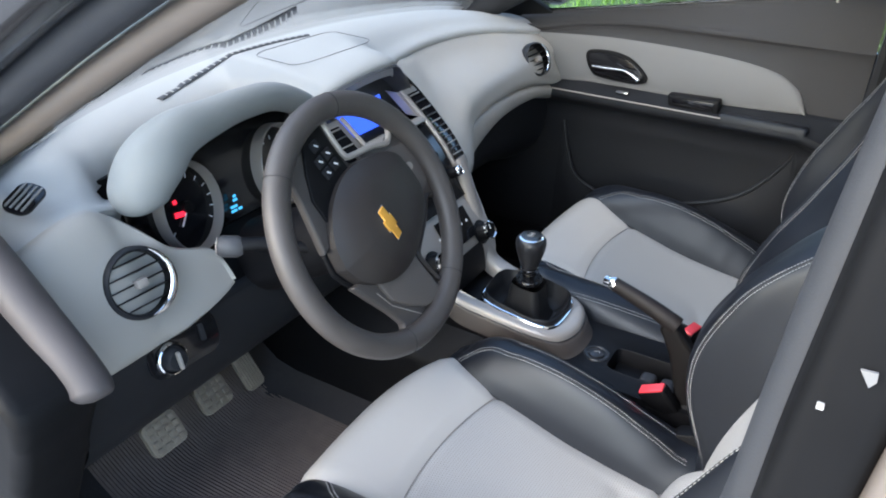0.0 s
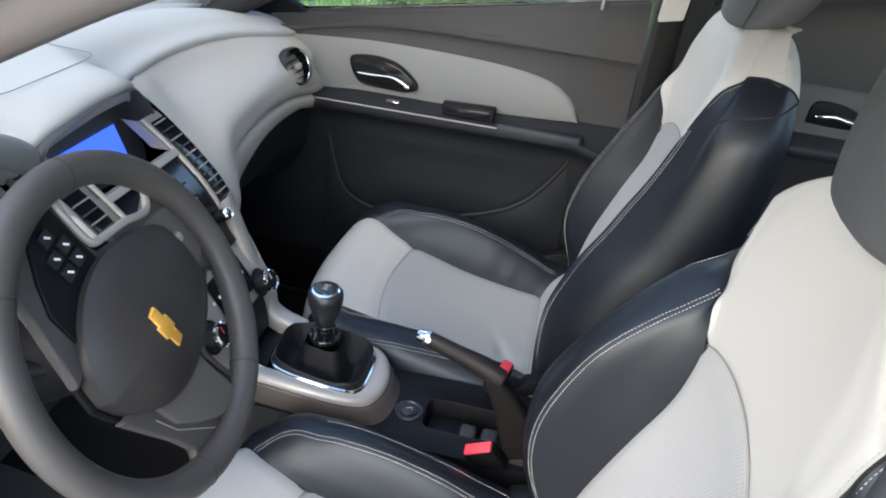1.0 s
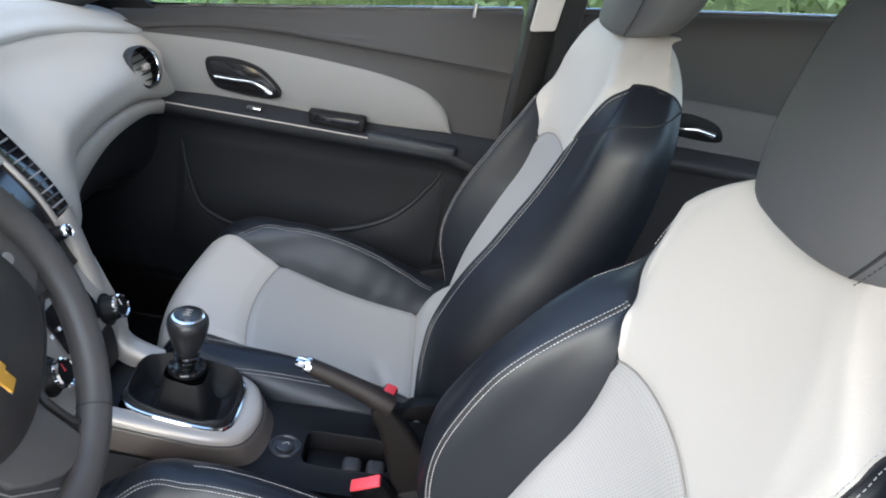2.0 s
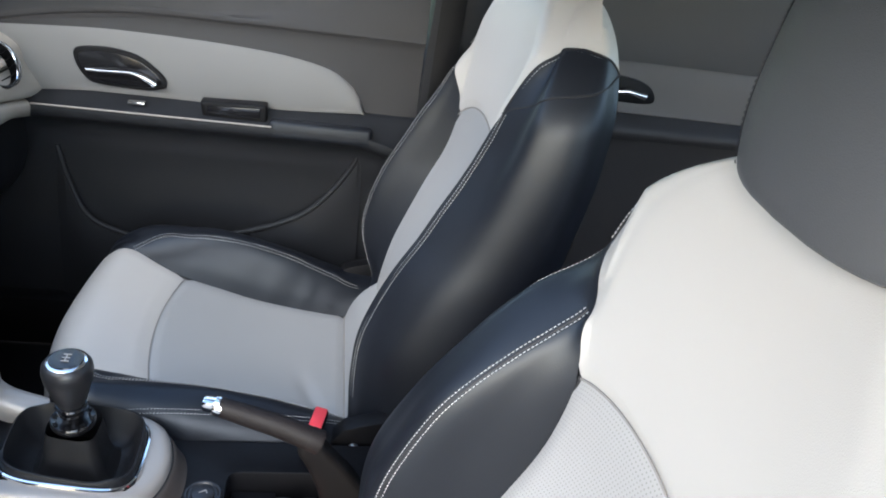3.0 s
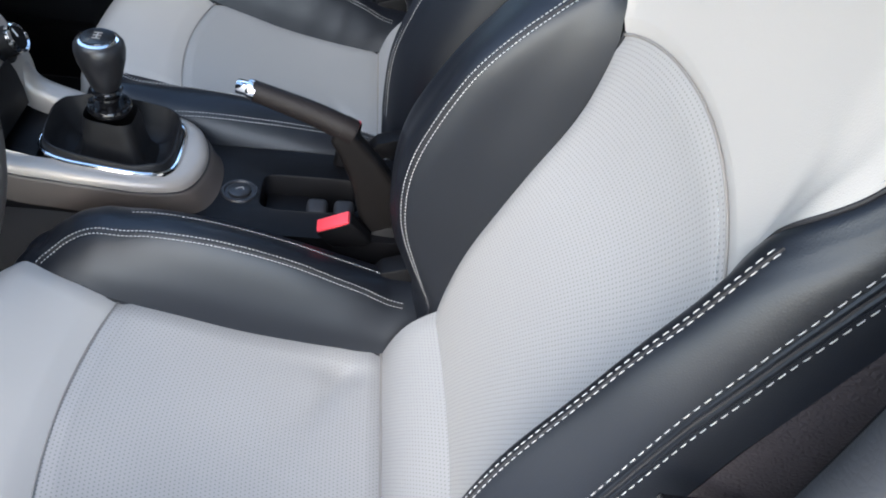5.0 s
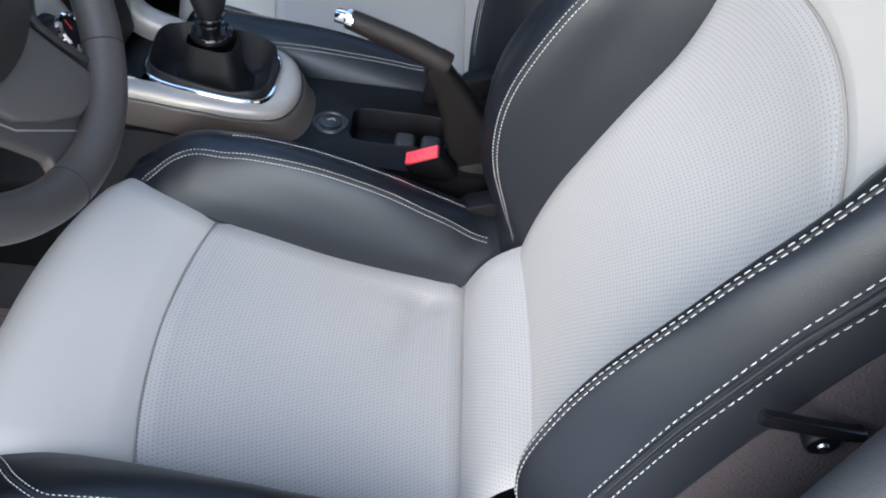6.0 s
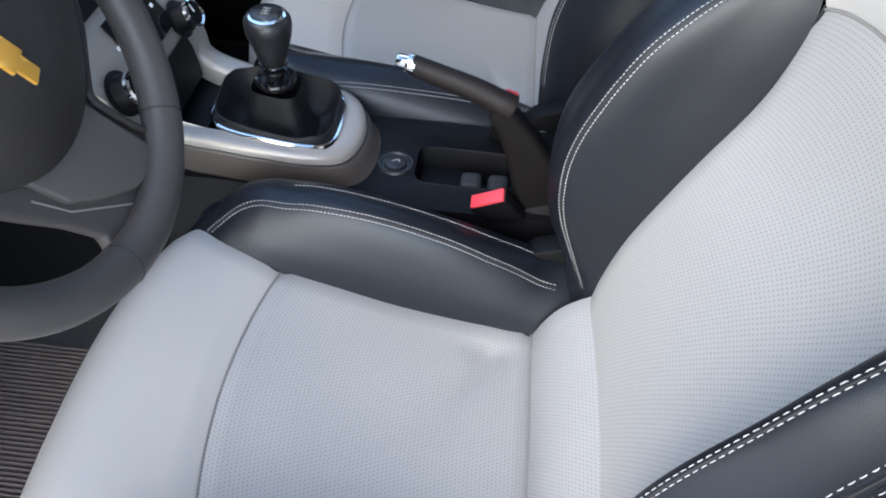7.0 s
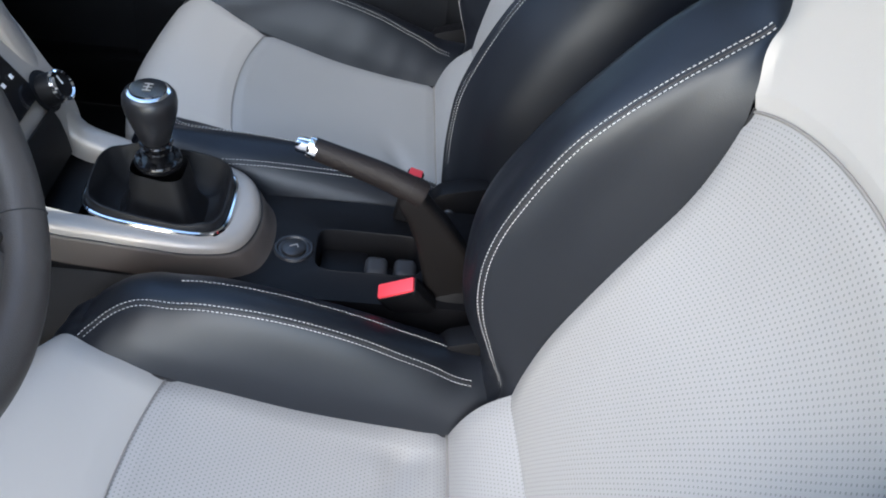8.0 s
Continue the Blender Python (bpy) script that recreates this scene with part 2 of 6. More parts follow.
def table(*pairs):
    """A smooth function through the pairs (x, y)."""
    xs = [p[0] for p in pairs]
    ys = [p[1] for p in pairs]

    def f(x):
        if x <= xs[0]:
            return ys[0]
        if x >= xs[-1]:
            return ys[-1]
        i = max(k for k in range(len(xs) - 1) if xs[k] <= x)
        h = xs[i + 1] - xs[i]
        u = (x - xs[i]) / h
        m0 = (ys[i + 1] - ys[i - 1]) / (xs[i + 1] - xs[i - 1]) if i > 0 else (ys[1] - ys[0]) / h
        m1 = (ys[i + 2] - ys[i]) / (xs[i + 2] - xs[i]) if i + 2 < len(xs) else (ys[i + 1] - ys[i]) / h
        return (2 * u ** 3 - 3 * u * u + 1) * ys[i] + (u ** 3 - 2 * u * u + u) * h * m0 + (3 * u * u - 2 * u ** 3) * ys[i + 1] + (u ** 3 - u * u) * h * m1

    return f


def sheet(rows, close=False, uv=True):
    """A grid of points as a surface, with a UV map in metres."""
    bm = bmesh.new()
    grid = [[bm.verts.new(p) for p in row] for row in rows]
    layer = bm.loops.layers.uv.new("UVMap") if uv else None
    us, vs = [], []
    mid = len(rows[0]) // 2
    for row in rows:
        acc = [0.0]
        for a, b in zip(row, row[1:]):
            acc.append(acc[-1] + (Vector(b) - Vector(a)).length)
        us.append([a - acc[mid] for a in acc])
    accv = [0.0]
    for a, b in zip(rows, rows[1:]):
        accv.append(accv[-1] + (Vector(b[mid]) - Vector(a[mid])).length)
    m = len(rows[0])
    for i in range(len(rows) - 1):
        for j in range(m if close else m - 1):
            k = (j + 1) % m
            try:
                f = bm.faces.new((grid[i][j], grid[i][k], grid[i + 1][k], grid[i + 1][j]))
            except ValueError:
                continue
            if layer:
                for loop, (a, b) in zip(f.loops, ((i, j), (i, k), (i + 1, k), (i + 1, j))):
                    loop[layer].uv = (us[a][b], accv[a])
    return bm


def thicken(bm, depth):
    """Gives a surface a thickness, away from its normals."""
    bmesh.ops.recalc_face_normals(bm, faces=bm.faces)
    bmesh.ops.solidify(bm, geom=bm.faces[:], thickness=depth)
    return bm


def box(sx, sy, sz, bevel=0.0, m=None, seg=2):
    bm = bmesh.new()
    bmesh.ops.create_cube(bm, size=1, matrix=Matrix.Diagonal((sx, sy, sz, 1)))
    if bevel:
        bmesh.ops.bevel(bm, geom=bm.edges[:], offset=bevel, segments=seg, profile=0.6, affect="EDGES")
    if m is not None:
        bmesh.ops.transform(bm, matrix=m, verts=bm.verts)
    return bm


def prism(poly, depth, m=None, bevel=0.0, seg=2):
    """A flat outline in x and y, raised by depth along z."""
    bm = bmesh.new()
    vs = [bm.verts.new((x, y, 0)) for x, y in poly]
    f = bm.faces.new(vs)
    ext = bmesh.ops.extrude_face_region(bm, geom=[f])
    bmesh.ops.translate(bm, verts=[e for e in ext["geom"] if isinstance(e, bmesh.types.BMVert)], vec=(0, 0, depth))
    bmesh.ops.recalc_face_normals(bm, faces=bm.faces)
    if bevel:
        bmesh.ops.bevel(bm, geom=bm.edges[:], offset=bevel, segments=seg, profile=0.6, affect="EDGES")
    if m is not None:
        bmesh.ops.transform(bm, matrix=m, verts=bm.verts)
    return bm


def lathe(profile, n=32, m=None):
    rows = []
    for r, z in profile:
        rows.append([V(r * math.cos(2 * math.pi * k / n), r * math.sin(2 * math.pi * k / n), z) for k in range(n)])
    bm = sheet(rows, close=True)
    bmesh.ops.remove_doubles(bm, verts=bm.verts, dist=1e-6)
    if m is not None:
        bmesh.ops.transform(bm, matrix=m, verts=bm.verts)
    return bm


def tube(pts, radius, n=10, flat=1.0, close=False, across=None):
    """A swept round bar through the points; radius may be a number or a function of 0 to 1; flat squeezes it."""
    pts = [Vector(p) for p in pts]
    rows, count = [], len(pts)
    ref = Vector(across) if across else V(0, 0, 1)
    for i, p in enumerate(pts):
        if close:
            d = (pts[(i + 1) % count] - pts[i - 1]).normalized()
        else:
            d = (pts[min(i + 1, count - 1)] - pts[max(i - 1, 0)]).normalized()
        side = d.cross(ref)
        if side.length < 1e-4:
            side = d.cross(V(0, 1, 0.01))
        side.normalize()
        up = side.cross(d).normalized()
        r = radius(i / (count - 1)) if callable(radius) else radius
        rows.append([p + side * (r * math.cos(2 * math.pi * k / n)) + up * (r * flat * math.sin(2 * math.pi * k / n)) for k in range(n)])
    if close:
        rows.append(rows[0])
    bm = sheet(rows, close=True)
    if close:
        bmesh.ops.remove_doubles(bm, verts=bm.verts, dist=1e-6)
    else:
        for ring in (rows[0], rows[-1]):
            vs = [min(bm.verts, key=lambda v: (v.co - q).length_squared) for q in ring]
            if len(set(vs)) == len(vs):
                try:
                    bm.faces.new(vs)
                except ValueError:
                    pass
    return bm


def frame_of(origin, x_axis, z_axis):
    """A pose whose z looks along z_axis and whose x lies near x_axis."""
    z = Vector(z_axis).normalized()
    y = z.cross(Vector(x_axis)).normalized()
    x = y.cross(z)
    return Matrix.Translation(origin) @ Matrix((x, y, z)).transposed().to_4x4()


def rounded(w, h, r, n=5):
    out = []
    for cx, cy, a0 in ((w / 2 - r, h / 2 - r, 0), (-w / 2 + r, h / 2 - r, 90), (-w / 2 + r, -h / 2 + r, 180), (w / 2 - r, -h / 2 + r, 270)):
        for k in range(n + 1):
            a = radians(a0 + 90 * k / n)
            out.append((cx + r * math.cos(a), cy + r * math.sin(a)))
    return out


def stitches(points, normals, offset, dash=0.0031, gap=0.0014, r=0.00034, lift=0.0004):
    """A row of thread dashes beside a line on a surface."""
    bm = bmesh.new()
    pts = []
    for i, (p, nrm) in enumerate(zip(points, normals)):
        d = (points[min(i + 1, len(points) - 1)] - points[max(i - 1, 0)]).normalized()
        pts.append((p + d.cross(nrm).normalized() * offset + nrm * lift, nrm))
    acc = [0.0]
    for a, b in zip(pts, pts[1:]):
        acc.append(acc[-1] + (b[0] - a[0]).length)

    def at(s):
        i = max(0, min(int(np.searchsorted(acc, s)) - 1, len(pts) - 2))
        u = (s - acc[i]) / max(acc[i + 1] - acc[i], 1e-9)
        return pts[i][0].lerp(pts[i + 1][0], u), pts[i][1]

    s = gap
    while s + dash < acc[-1]:
        a, nrm = at(s)
        b, _ = at(s + dash)
        d = (b - a).normalized()
        side = d.cross(nrm).normalized() * r
        top = nrm * r * 1.1
        c = (a + b) / 2
        ring_a = [bm.verts.new(a + q) for q in (side * 0.6 - top, -side * 0.6 - top)]
        mid = [bm.verts.new(q) for q in (c + side + d * (b - a).length * 0.3 + top, c - side + d * (b - a).length * 0.3 + top, c - side - d * (b - a).length * 0.3 + top, c + side - d * (b - a).length * 0.3 + top)]
        ring_b = [bm.verts.new(b + q) for q in (side * 0.6 - top, -side * 0.6 - top)]
        bm.faces.new((mid[0], mid[1], mid[2], mid[3]))
        bm.faces.new((mid[0], ring_b[0], ring_b[1], mid[1]))
        bm.faces.new((mid[2], ring_a[1], ring_a[0], mid[3]))
        bm.faces.new((mid[3], ring_a[0], ring_b[0], mid[0]))
        bm.faces.new((mid[1], ring_b[1], ring_a[1], mid[2]))
        s += dash + gap
    return bm



# ---- seats ----
CUSH = [V(0, -0.40, 0.515), V(0, -0.35, 0.508), V(0, -0.30, 0.503), V(0, -0.25, 0.508), V(0, -0.20, 0.515), V(0, -0.127, 0.530), V(0, -0.06, 0.549), V(0, 0.0, 0.567), V(0, 0.04, 0.584), V(0, 0.075, 0.598),
        V(0, 0.107, 0.604), V(0, 0.136, 0.598), V(0, 0.159, 0.577), V(0, 0.172, 0.54), V(0, 0.175, 0.49), V(0, 0.162, 0.42)]
CREST_H = table((-0.40, 0.02), (-0.322, 0.042), (-0.247, 0.066), (-0.173, 0.083), (-0.098, 0.086), (-0.024, 0.073), (0.013, 0.060), (0.051, 0.040), (0.088, 0.018), (0.12, 0.004), (0.18, 0.0))
OUTER_H = table((-0.40, 0.03), (-0.275, 0.045), (-0.197, 0.057), (-0.12, 0.062), (-0.042, 0.057), (0.01, 0.045), (0.06, 0.022), (0.12, -0.01), (0.18, -0.02))
PANEL_X = table((-0.3, 0.152), (0.0, 0.156), (0.05, 0.163), (0.10, 0.178), (0.15, 0.186))
FRONT_DIP = table((-0.4, 0.0), (0.03, 0.0), (0.06, 0.005), (0.09, 0.0125), (0.12, 0.0135), (0.15, 0.007), (0.18, 0.0))
NEAR_DROP = table((-0.4, 0.0), (-0.25, 0.003), (-0.1, 0.012), (0.0, 0.017), (0.06, 0.015), (0.12, 0.006), (0.18, 0.0))
FRONT_CURL = table((0.0, 0.0), (0.05, 0.12), (0.10, 0.5), (0.14, 0.85), (0.18, 1.0))


def cushion(a, v, outer=0):
    """A point of the seat cushion: a runs from the middle (0) to the panel seam (1) and over the bolster to its foot (2); v from rear to front."""
    base = cr(CUSH, v)
    ahead = cr(CUSH, min(v + 0.01, 1)) - cr(CUSH, max(v - 0.01, 0))
    nrm = V(0, -ahead.z, ahead.y).normalized()
    if nrm.z < 0 and v < 0.7:
        nrm = -nrm
    y = base.y if v < 0.86 else 0.178
    side, a = (1 if a >= 0 else -1), abs(a)
    xb, hc, ho = PANEL_X(y), CREST_H(y), OUTER_H(y)
    if outer > 0 and side != outer:
        hc, ho = hc * 0.72 - NEAR_DROP(y), ho * 0.62 - 0.7 * NEAR_DROP(y)
    if outer < 0 and side == outer:
        hc, ho = hc * 0.84, ho * 0.9
    if a <= 1:
        x, h = a * xb, -0.005 * (1 - a * a) - 0.004 * max(0, (a - 0.93) / 0.07) ** 2
    else:
        xo = 0.254 - 0.012 * FRONT_CURL(y)
        xc = xb + 0.037 * (1 - 0.4 * FRONT_CURL(y))
        pts = [V(xb, -0.004, 0), V(xb + 0.012, 0.42 * hc, 0), V(xc, hc, 0), V((xc + xo) / 2, 0.5 * (hc + ho) + 0.012, 0), V(xo, ho, 0), V(xo + 0.012, ho - 0.05, 0), V(xo + 0.006, -0.10, 0)]
        q = cr(pts, a - 1)
        x, h = q.x, q.y
    if outer < 0 and side != outer:
        h -= FRONT_DIP(y) * min(a, 1.0) ** 4
    curl = (0.075 if side != outer else 0.032) * FRONT_CURL(y) * (x / 0.25) ** 2
    return V(side * x, base.y + nrm.y * h - curl, base.z + nrm.z * h)


BACK = [V(0, -0.318, 0.45), V(0, -0.335, 0.51), V(0, -0.350, 0.56), V(0, -0.358, 0.616), V(0, -0.372, 0.675), V(0, -0.394, 0.733), V(0, -0.418, 0.791), V(0, -0.444, 0.85), V(0, -0.460, 0.908),
        V(0, -0.467, 0.96), V(0, -0.472, 1.01), V(0, -0.479, 1.06), V(0, -0.489, 1.11), V(0, -0.502, 1.155), V(0, -0.524, 1.183), V(0, -0.556, 1.192)]
REAR_Y = table((0.4, -0.50), (0.55, -0.53), (0.8, -0.575), (1.0, -0.605), (1.12, -0.61), (1.17, -0.60), (1.195, -0.575))
BOLSTER = table((0.50, 0.0), (0.563, 0.0), (0.598, 0.016), (0.633, 0.036), (0.668, 0.057), (0.703, 0.076), (0.738, 0.091), (0.772, 0.100), (0.807, 0.104), (0.842, 0.105), (0.877, 0.098), (0.912, 0.079), (0.947, 0.050), (0.975, 0.022), (1.0, 0.0), (1.05, 0.0), (1.2, 0.0))
BOLSTER_OUT = table((0.50, 0.0), (0.563, 0.0), (0.60, 0.015), (0.65, 0.040), (0.70, 0.058), (0.75, 0.068), (0.794, 0.072), (0.833, 0.072), (0.871, 0.066), (0.91, 0.056), (0.948, 0.040), (0.987, 0.026), (1.01, 0.016), (1.05, 0.0), (1.2, 0.0))
BOLSTER_P = table((0.50, 0.02), (0.563, 0.042), (0.608, 0.050), (0.68, 0.062), (0.75, 0.066), (0.82, 0.063), (0.89, 0.053), (0.95, 0.035), (1.0, 0.020), (1.03, 0.014), (1.06, 0.008), (1.1, 0.0), (1.14, -0.008), (1.2, -0.012))
RIDGE = table((0.45, -0.03), (0.56, 0.005), (0.63, 0.045), (0.69, 0.069), (0.785, 0.100), (0.86, 0.099), (0.93, 0.069), (0.985, 0.029), (1.015, -0.010), (1.04, -0.030), (1.09, -0.035), (1.2, -0.03))
RIDGE_OUT = table((0.45, -0.06), (0.56, -0.035), (0.63, -0.010), (0.69, 0.005), (0.749, 0.015), (0.834, 0.027), (0.89, 0.025), (0.939, 0.011), (0.984, -0.006), (1.017, -0.019), (1.06, -0.029), (1.1, -0.034), (1.2, -0.034))
WIDTH = table((0.45, 0.235), (0.6, 0.25), (0.9, 0.252), (1.04, 0.245), (1.09, 0.223), (1.13, 0.190), (1.155, 0.160), (1.175, 0.132), (1.195, 0.105))
BACK_X = table((0.5, 0.146), (0.7, 0.147), (0.93, 0.144), (1.0, 0.15), (1.1, 0.14), (1.15, 0.11), (1.195, 0.07))
EDGE_T = table((0.940, 0.0), (0.97, 0.05), (1.0, 0.24), (1.03, 0.40), (1.06, 0.50), (1.09, 0.53), (1.11, 0.58), (1.125, 0.65), (1.135, 0.76), (1.14, 1.0))

EDGE_OUT = table((0.935, 0.0), (0.97, 0.11), (1.0, 0.28), (1.02, 0.385), (1.04, 0.44), (1.07, 0.455), (1.09, 0.48), (1.11, 0.57), (1.125, 0.72), (1.14, 1.0))


CAP_FRONT = table((0.930, 0.0), (0.96, 0.05), (1.0, 0.20), (1.03, 0.29), (1.06, 0.32), (1.08, 0.335), (1.10, 0.365), (1.112, 0.41), (1.122, 0.50), (1.129, 0.63), (1.1335, 0.75))
CAP_REAR = table((1.107, 1.0), (1.115, 0.97), (1.125, 0.90), (1.131, 0.82), (1.1335, 0.75))


def back_v(z):
    """Where along BACK the height z lies."""
    lo, hi = 0.0, 1.0
    for _ in range(30):
        mid = (lo + hi) / 2
        lo, hi = (mid, hi) if cr(BACK, mid).z < z else (lo, mid)
    return lo


def backrest(a, v, outer=0):
    """A point of the backrest: a from the middle (0) to the panel seam (1), over the bolster and round the side (2)."""
    base = cr(BACK, v)
    z, side, a = base.z, (1 if a >= 0 else -1), abs(a)
    xb, w = BACK_X(z), WIDTH(z)
    if outer > 0 and side == outer:
        xb += 0.028 * min(1.0, max(0.0, (z - 0.62) / 0.2))
    hc, ho = (BOLSTER_OUT(z), RIDGE_OUT(z)) if side == outer else (BOLSTER(z), RIDGE(z))
    if side != outer and outer > 0:
        hc = BOLSTER_P(z)
        f = min(1.0, max(0.0, (z - 0.82) / 0.26))
        ho = hc - 0.060 + 0.035 * f * f * (3 - 2 * f)
    yr = REAR_Y(z)
    fade = min(1.0, max(0.0, (1.07 - z) / 0.15))
    fade = fade * fade * (3 - 2 * fade)
    sink = 0.004 * min(1.0, max(0.0, (0.97 - z) / 0.10))
    if a <= 1:
        x = a * xb
        y = base.y - 0.006 * (1 - a * a) - sink * max(0, (a - 0.93) / 0.07) ** 2
        return V(side * x, y, z)
    xc = min(0.172 if side != outer else (0.184 if outer < 0 else 0.198), w - 0.03)
    xo = w - 0.013
    if side == outer and outer < 0:
        w = min(w, 0.241)
        xo = min(0.221, w - 0.013)
    pts = [V(xb, base.y - sink, 0), V(xb + (xc - xb) * 0.5, base.y + 0.46 * hc, 0), V(xc, base.y + hc, 0), V((xc + xo) / 2, base.y + (hc + ho) / 2 + 0.006 + 0.006 * fade, 0), V(xo, base.y + ho, 0),
           V(w + 0.004, (base.y + ho + yr) / 2, 0), V(w - 0.03, yr + 0.012, 0)]
    if side != outer and outer > 0:
        pts[1] = V(xb + (xc - xb) * 0.55, base.y + 0.92 * hc + 0.005, 0)
        pts[3] = V((xc + xo) / 2, base.y + hc - 0.020, 0)
    q = cr(pts, a - 1)
    return V(side * q.x, q.y, z)


def normal_of(f, a, v):
    e = 0.004
    n = (f(a + e, v) - f(a - e, v)).cross(f(a, min(v + e, 1)) - f(a, max(v - e, 0))).normalized()
    return n


def spread(n, edge=True):
    """Steps from 0 to 1, closer together at both ends."""
    if not edge:
        return [i / n for i in range(n + 1)]
    return [0.5 - 0.5 * math.cos(math.pi * (0.12 + 0.76 * i / n)) if 0 < i < n else i / n for i in range(n + 1)]


def cush_v(y):
    lo, hi = 0.0, 0.8
    for _ in range(30):
        mid = (lo + hi) / 2
        lo, hi = (mid, hi) if cr(CUSH, mid).y < y else (lo, mid)
    return lo


def build_seat(cx, dy, dz, outer, label):
    """A front seat; outer is -1 where its outboard side looks to -x."""
    off = V(cx, dy, dz)
    perf = PERF_LEATHER if outer < 0 else PERF_DIM
    seat = thing("bucket_seat", (cx, dy - 0.15, 0.29), label, "car seat", "front seats")
    seam_v = cush_v(-0.006)
    rear_v = cush_v(-0.302)

    def front_seam(x):
        return seam_v + 0.0255 * (1 - x * x)

    def cu(a, v):
        return cushion(a, v, outer) + off

    def ba(a, v):
        return backrest(a, v, outer) + off

    # cushion panels
    rows = []
    for s in spread(34):
        row = []
        for b in spread(26):
            a = 2 * b - 1
            v = rear_v + (front_seam(a) - rear_v) * s
            p = cu(a, v)
            edge = min(s, 1 - s)
            p.z -= 0.005 * max(0, 1 - edge / 0.03) ** 2
            # soft creases near the rear inboard corner
            p.z -= 0.004 * math.exp(-(((a * outer + 0.78) / 0.10) ** 2) - (((s - 0.20) / 0.16) ** 2))
            p.z -= 0.008 * math.exp(-(((a * outer + 0.62) / 0.26) ** 2) - (((s - 0.22 - 0.22 * (a * outer + 0.6)) / 0.055) ** 2))
            p.z += 0.0012 * noise.noise(V(p.x * 14, p.y * 14, cx))
            row.append(p)
        rows.append(row)
    centre = part("cushion_centre", sheet(rows), perf, seat, "perforated light grey leather")
    rows = []
    for s in spread(26):
        row = []
        for b in spread(26):
            a = 2 * b - 1
            p = cu(a, front_seam(a) + (1 - front_seam(a)) * s)
            p.z -= 0.005 * max(0, 1 - s / 0.03) ** 2
            row.append(p)
        rows.append(row)
    part("cushion_front", sheet(rows), GREY_LEATHER, seat, "plain light grey leather front roll")
    seam = [cu(2 * i / 40 - 1, front_seam(2 * i / 40 - 1)) - V(0, 0, 0.0035) for i in range(41)]
    part("seam", tube(seam, 0.0010, 6), SEAM_GREY, seat)
    seam = [cu(2 * i / 40 - 1, rear_v) - V(0, 0, 0.0022) for i in range(41)]
    part("seam", tube(seam, 0.0018, 6), SEAM_GREY, seat)
    # the roll between cushion and backrest
    rows = []
    low_v = back_v(0.592)
    for i, s in enumerate(spread(14)):
        row = []
        for b in spread(24):
            a = 2 * b - 1
            p0, p1 = cu(a, rear_v) + V(0, 0, -0.004), ba(a * 1.0, low_v) + V(0, -0.012, 0)
            p = p0.lerp(p1, s) + V(0, 0.7, 0.7) * (0.014 * math.sin(math.pi * s))
            p.x = p0.x + (p1.x - p0.x) * s
            p.z += 0.0015 * noise.noise(V(p.x * 20, s * 3, cx + 4))
            row.append(p)
        rows.append(row)
    part("rear_roll", sheet(rows), perf, seat, "creased perforated grey leather roll")
    for sg in (-1, 1):
        rows = []
        for i in range(97):
            v = i / 96
            rear = max(0.0, 1 - abs(v - 0.28) / 0.18)
            rows.append([cu(sg * (1 + q), v) + V(0, 0, 0.0016 * noise.noise(V(v * 9, q * 5, cx + sg)) - 0.004 * rear * max(0.0, 1 - q / 0.45) * (0.5 + 0.5 * math.sin(v * 95 + q * 7)) * (sg == outer)) for q in spread(30, False)])
        bolster = part("cushion_bolster", sheet(rows), BLACK_LEATHER, seat, "smooth black leather side bolster")
        v0, v1 = cush_v(-0.33), cush_v(0.10)
        bend = [(1 + ((2.9 if sg == outer and outer < 0 else 2) / 6) * (1 - max(0, (i - 72) / 18) ** 2), v0 + (v1 - v0) * i / 90) for i in range(91)]
        line = [cu(sg * b, v) for b, v in bend]
        nrm = [normal_of(lambda a, v: cushion(a, v, outer), sg * max(b, 1.03), v) for b, v in bend]
        nrm = [n if n.z > 0 else -n for n in nrm]
        part("seam", tube([p - n * 0.0004 for p, n in zip(line, nrm)], 0.0011, 6), SEAM_DARK, bolster)
        for o in (-0.0030, 0.0030):
            part("stitching", stitches(line, nrm, o), THREAD, bolster, "white double stitching")
        v1 = cush_v(0.02)
        q = 3.1 / 6 if outer < 0 and sg != outer else 4 / 6
        rise = 1.5 / 6 if outer > 0 and sg != outer else 0.0
        qs = [q - rise * (1 - i / 70) for i in range(71)]
        line = [cu(sg * (1 + qs[i]), v0 + (v1 - v0) * i / 70) for i in range(71)]
        nrm = [normal_of(lambda a, v: cushion(a, v, outer), sg * (1 + qs[i]), v0 + (v1 - v0) * i / 70) for i in range(71)]
        nrm = [n if n.z > 0 else -n for n in nrm]
        for o in ((0.0,) if sg == outer or outer < 0 else (-0.0030, 0.0030)):
            part("stitching", stitches(line, nrm, o), THREAD, bolster)
        line = [cu(sg * 1.0, rear_v + (0.97 - rear_v) * i / 70) - V(0, 0, 0.003) for i in range(71)]
        part("seam", tube(line, 0.0016, 6), SEAM_DARK, bolster)
    # backrest panels
    v_top = 1.0
    vb = back_v(0.568)

    def arch(a):
        return back_v((0.942 if a * outer < 0 else 0.922) + (0.031 if a * outer < 0 else 0.051) * (1 - a * a) ** (0.9 if a * outer < 0 else 0.85))

    rows = []
    for s in spread(36):
        row = []
        for b in spread(26):
            a = 2 * b - 1
            p = ba(a, vb + (arch(a) - vb) * s)
